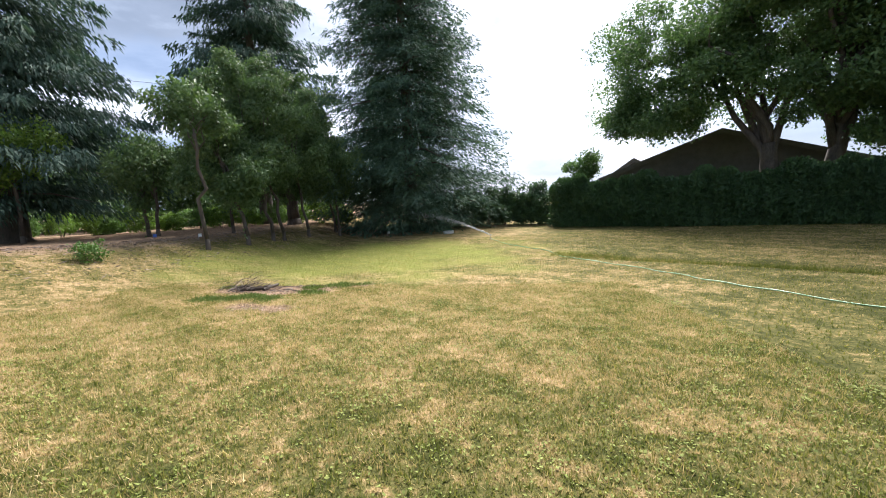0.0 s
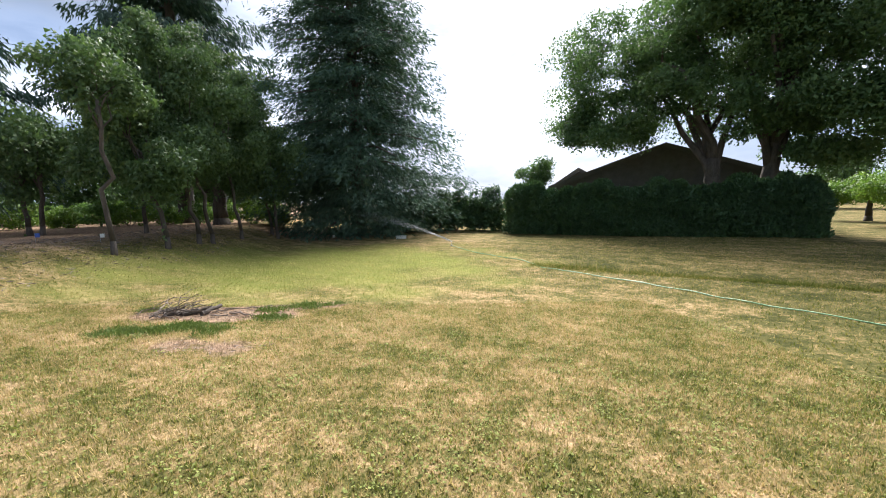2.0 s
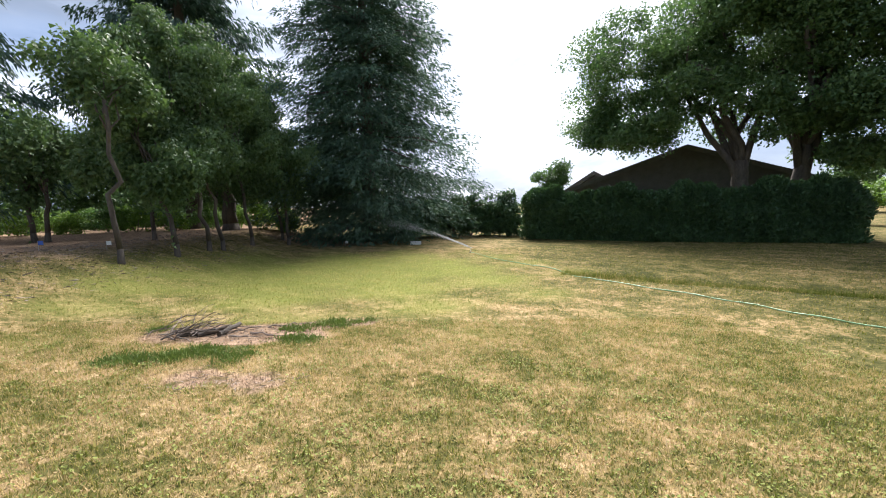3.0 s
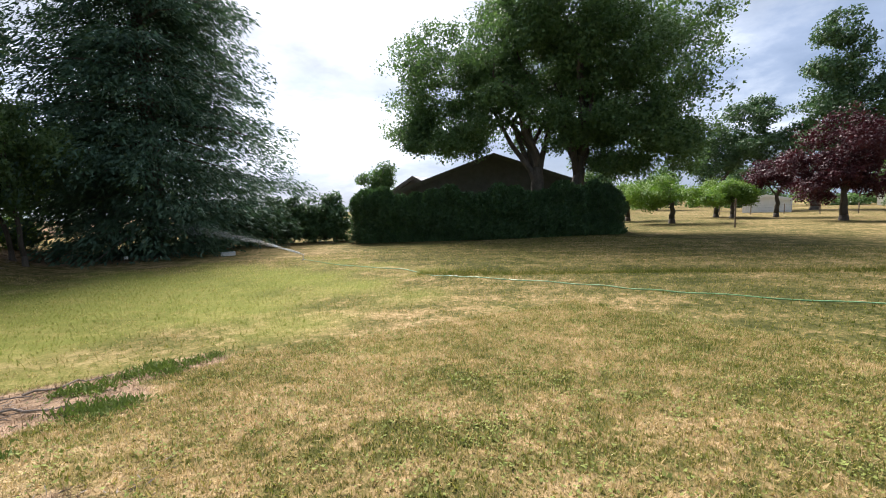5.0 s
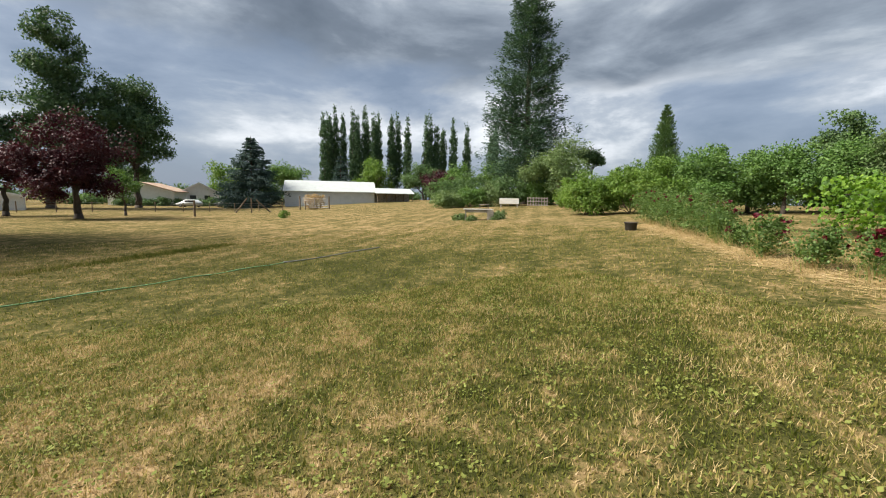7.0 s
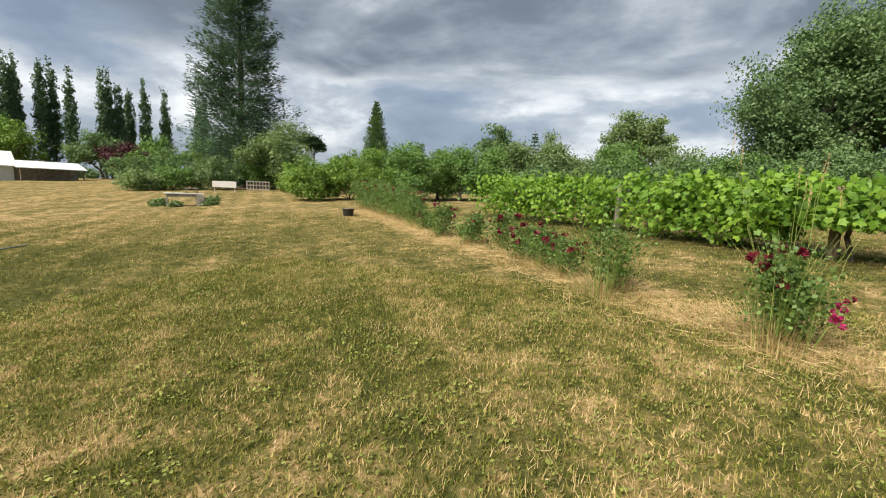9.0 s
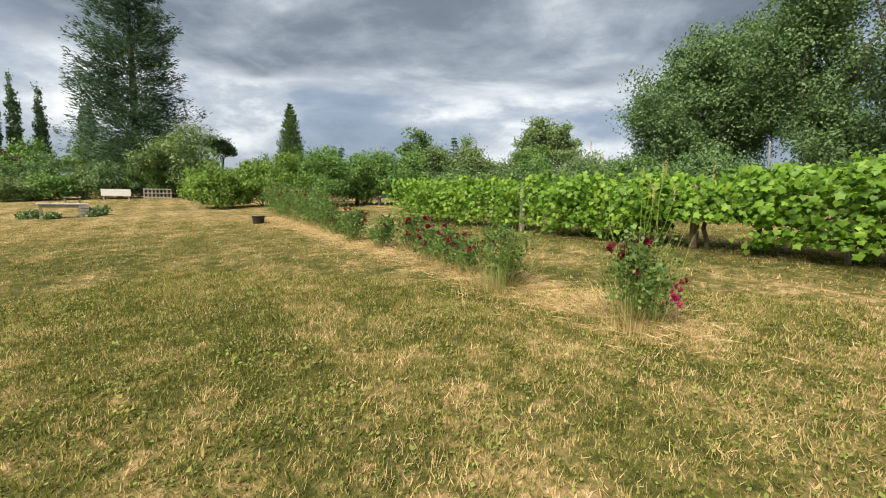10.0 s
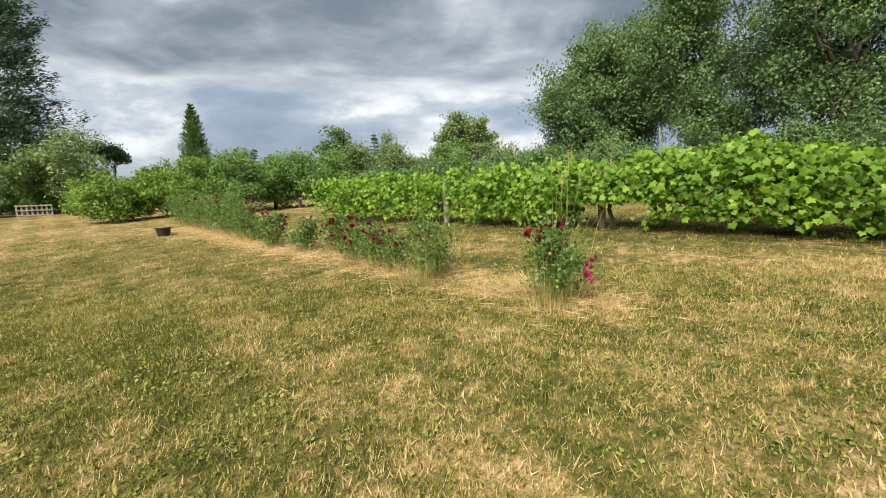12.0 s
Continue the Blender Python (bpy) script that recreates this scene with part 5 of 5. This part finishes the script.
def blades_up(n, spread, tall, width, droop=0.35, lift=0.0):
    """Long arching grass stems from one tuft."""
    vs, fs = [], []
    for i in range(n):
        w, r0 = RNG.uniform(0, 2 * math.pi), abs(RNG.normal(0, spread * 0.4))
        h, b_ = tall * RNG.uniform(0.5, 1.1), RNG.uniform(0.05, droop) * tall
        base = Vector((math.cos(w) * r0, math.sin(w) * r0, 0))
        d = Vector((math.cos(w), math.sin(w), 0))
        sd = Vector((-d.y, d.x, 0)) * width
        k = len(vs)
        for j in range(4):
            q = j / 3
            p = base + d * b_ * q ** 2 + Vector((0, 0, h * q * (1 - 0.18 * q) + lift))
            ww = 1 - 0.75 * q
            vs += [p - sd * ww, p + sd * ww]
        for j in range(3):
            fs.append((k + 2 * j, k + 2 * j + 1, k + 2 * j + 3, k + 2 * j + 2))
    return vs, fs


ROSES = [(-4.4, -0.25, 1.0, 0.30, 6), (-2.75, -1.4, 1.0, 0.36, 2), (-2.0, -2.15, 0.72, 0.30, 6), (-1.5, -2.7, 0.78, 0.34, 7), (-1.0, -3.2, 0.75, 0.34, 8), (-0.2, -4.0, 0.95, 0.36, 5), (0.75, -4.5, 0.85, 0.36, 4), (2.0, -5.3, 1.0, 0.36, 5), (3.4, -6.7, 0.7, 0.28, 3), (4.2, -7.4, 1.1, 0.42, 3), (4.8, -8.0, 1.4, 0.6, 4), (5.8, -8.9, 1.5, 0.65, 5), (6.8, -9.7, 1.6, 0.7, 4), (8.0, -10.7, 1.65, 0.8, 4), (9.2, -11.7, 1.7, 0.85, 6), (10.6, -12.7, 1.8, 0.9, 3), (12.0, -13.9, 1.9, 0.95, 3)]
for i, (rx_, ry_, rh, rr, flowers) in enumerate(ROSES):
    root = thing("rose_bush", on_ground(rx_, ry_, 0.02), "leggy rose bush with dark red blooms in long grass" if i else "tall rose bush with red blooms and a pink flower spike", "rose bush", "row of rose bushes")
    n = int(34 + 34 * rr / 0.4) + (20 if i == 0 else 0)
    cs = clumps_in((0, 0, rh * 0.5), (rr * (0.8 if i == 0 else 0.95), rr * (0.8 if i == 0 else 0.95), rh * 0.46), n, 0.2)
    cs[:, 2] = np.maximum(cs[:, 2], 0.1)
    for p in cs[:7]:
        part("cane", bent((RNG.uniform(-0.08, 0.08), RNG.uniform(-0.08, 0.08), -0.02), p, 0.009, 0.004, 0, 3, 0.05, 5), STEM, root)
    part("foliage", leaves(puffs(cs, 0.09, 24), 0.055 if i > 5 else 0.045, flat=0.3), ROSE_LEAF, root)
    for j in range(int(flowers * 1.4) if i > 1 else flowers):
        w = RNG.uniform(0, 2 * math.pi)
        q = rr * RNG.uniform(0.5, 1.05)
        part("flower", bloom((math.cos(w) * q, math.sin(w) * q, rh * RNG.uniform(0.42, 0.92)), 0.048, 22), PETAL_DARK, root, "dark red rose bloom")
    tuft = thing("tall_grass", on_ground(rx_ + 0.05, ry_ + 0.05, 0.02), "long grass gone to seed round a rose bush", "grass", "grass round the roses")
    part("green_blades", blades_up(140 if i < 2 else 60, 0.65, rh * (1.25 if i < 2 else 0.95), 0.003, 0.7), STEM, tuft)
    part("dry_blades", blades_up(320 if i < 2 else 130, 0.8, 0.36, 0.0045, 1.3), STRAW, tuft)
spike = thing("flower_spike", on_ground(-4.72, 0.02, 0.02), "bright pink flower spike beside the rose bush", "flower")
part("stem", bent((0.15, -0.1, -0.02), (0, 0, 0.56), 0.007, 0.005, 0, 4, 0.03, 5), STEM, spike)
for j in range(13):
    part("flower", bloom((RNG.normal(0, 0.03), RNG.normal(0, 0.03), 0.3 + j * 0.02), 0.03 - j * 0.0008, 14), PETAL_PINK if j < 10 else PETAL_DARK, spike, "pink blossom")
seed = thing("tall_grass", on_ground(-4.35, -0.35, 0.02), "very tall grass stems with pale seed heads", "grass", "grass round the roses")
for j in range(10):
    tip = Vector((RNG.normal(-0.12, 0.28), RNG.normal(0, 0.2), RNG.uniform(1.2, 1.75)))
    st = part("stem", bent((RNG.normal(0, 0.05), RNG.normal(0, 0.05), -0.02), tip, 0.0034, 0.0018, 0.0, 5, 0.02, 4), STEM, seed)
    hc = np.asarray(tip) + np.stack([RNG.normal(0, 0.005, 60), RNG.normal(0, 0.005, 60), RNG.uniform(-0.05, 0.14, 60)], 1)
    part("seed_head", leaves(hc, 0.016, np.tile([0.1, 0.1, 1.0], (60, 1)), 0.16, 0.2), STRAW, st)

# straw litter along the rose row
k = RNG.uniform(0, 1, 5200)
lx = -4.9 + 15.6 * k + RNG.normal(0, 0.35, 5200)
ly = 0.3 - 12.4 * k + RNG.normal(0, 0.35, 5200)
lp = np.stack([lx, ly, ground_z(lx, ly) + RNG.uniform(0.01, 0.06, 5200)], 1)
w = RNG.uniform(0, 2 * math.pi, 5200)
litter = part("straw_litter", leaves(lp, 0.26, np.stack([np.cos(w), np.sin(w), 0 * w], 1), 0.012, 0.15), STRAW)
tagged(litter, "dry cut grass lying along the rose row", "straw", kind="stuff")
# litter along the bank
bx = RNG.uniform(-16, -9.5, 2600)
by = RNG.uniform(9, 32, 2600)
w = RNG.uniform(0, 2 * math.pi, 2600)
bp_ = np.stack([bx, by, ground_z(bx, by) + 0.02], 1)
debris = part("leaf_litter", leaves(bp_, 0.15, np.stack([np.cos(w), np.sin(w), 0 * w], 1), 0.09, 0.2), TWIG)
tagged(debris, "dry leaves and twigs scattered over the bank", "litter", kind="stuff")
for mx, my, mat, lab in ((-14.0, 17.6, BLUE_PLASTIC, "small blue flag stuck in the lawn"), (-6.0, 29.6, WHITE_WALL, "small white marker stuck in the soil"), (-12.6, 18.6, WHITE_WALL, "small white marker on the bank")):
    fl = thing("marker_flag", on_ground(mx, my, 0.02), lab, "flag")
    part("wire", tube([(0, 0, -0.03), (0, 0, 0.34)], [0.006, 0.006], 5), STEEL, fl)
    part("flag", box(0.0, -0.006, 0.2, 0.16, 0.006, 0.34, 0.003), mat, fl)

# distant belt of trees and hedges that closes the view
for i in range(30):
    w = radians(-38 + i * 3.1)
    d = 128 + 14 * math.sin(i * 2.3)
    bx, by = d * math.cos(w), d * math.sin(w)
    h = 4.2 + 1.8 * math.sin(i * 1.7) + RNG.uniform(-0.8, 0.8)
    bush("shrub", "hedge shrub in the distant belt beyond the houses", bx, by, 4.2, 4.2, h, (DARK_LEAF, LEAF, DARK_LEAF)[i % 3], 0.5, 60, 26, 0.8, "distant hedge belt", "shrub", 3)
for i in range(22):
    w = radians(-36 - i * 3.0)
    d = 74 + 6 * math.sin(i * 1.9)
    bush("shrub", "dark shrub in the belt behind the orchard garden", d * math.cos(w), d * math.sin(w), 3.4, 3.4, 3.6 + 0.8 * math.sin(i * 2.1), DARK_LEAF, 0.4, 60, 24, 0.65, "distant hedge belt", "shrub", 3)
for i in range(16):
    w = radians(112 + i * 3.2)
    d = 54 + 5 * math.sin(i * 1.9)
    bush("shrub", "dark shrub in the belt beyond the berry field", d * math.cos(w), d * math.sin(w), 2.8, 2.8, 3.4 + 0.8 * math.sin(i * 2.1), DARK_LEAF, 0.34, 60, 24, 0.55, "distant hedge belt", "shrub", 3)
for i in range(15):
    w = radians(-100 - i * 5.2)
    d = 62 + 6 * math.sin(i * 1.9)
    bush("shrub", "dark shrub in the belt behind the garden", d * math.cos(w), d * math.sin(w), 3.4, 3.4, 4.0 + 0.8 * math.sin(i * 2.1), DARK_LEAF, 0.36, 60, 26, 0.6, "distant hedge belt", "shrub", 3)
caddy = thing("utility_box", on_ground(-1.6, 29.4, 0.01), "low white plastic box lying on the lawn", "box")
part("body", box(-0.34, -0.18, 0.0, 0.34, 0.18, 0.16, 0.02), WHITE_WALL, caddy)
part("lid", box(-0.36, -0.2, 0.162, 0.36, 0.2, 0.2, 0.01), WHITE_METAL, caddy)

# power line behind the cedars
line = thing("power_line", on_ground(-47.0, 16.5, 0.1), "two thin overhead wires on wooden poles", "power line")
lx0, ly0, lz0 = line.location
for px_, py_ in ((-47.0, 16.5), (-17.0, 46.5)):
    b0 = Vector((px_ - lx0, py_ - ly0, gz(px_, py_) - lz0))
    part("pole", tube([b0 + Vector((0, 0, -0.1)), b0 + Vector((0, 0, 13.6))], [0.16, 0.11], 10), POST_WOOD, line)
for hgt, sag in ((12.9, 0.5), (10.3, 0.5)):
    part("wire", tube([(30.0 * k, 30.0 * k, hgt - sag * 4 * k * (1 - k)) for k in (0, 0.125, 0.25, 0.375, 0.5, 0.625, 0.75, 0.875, 1.0)], [0.018] * 9, 5), BLACK_PLASTIC, line)
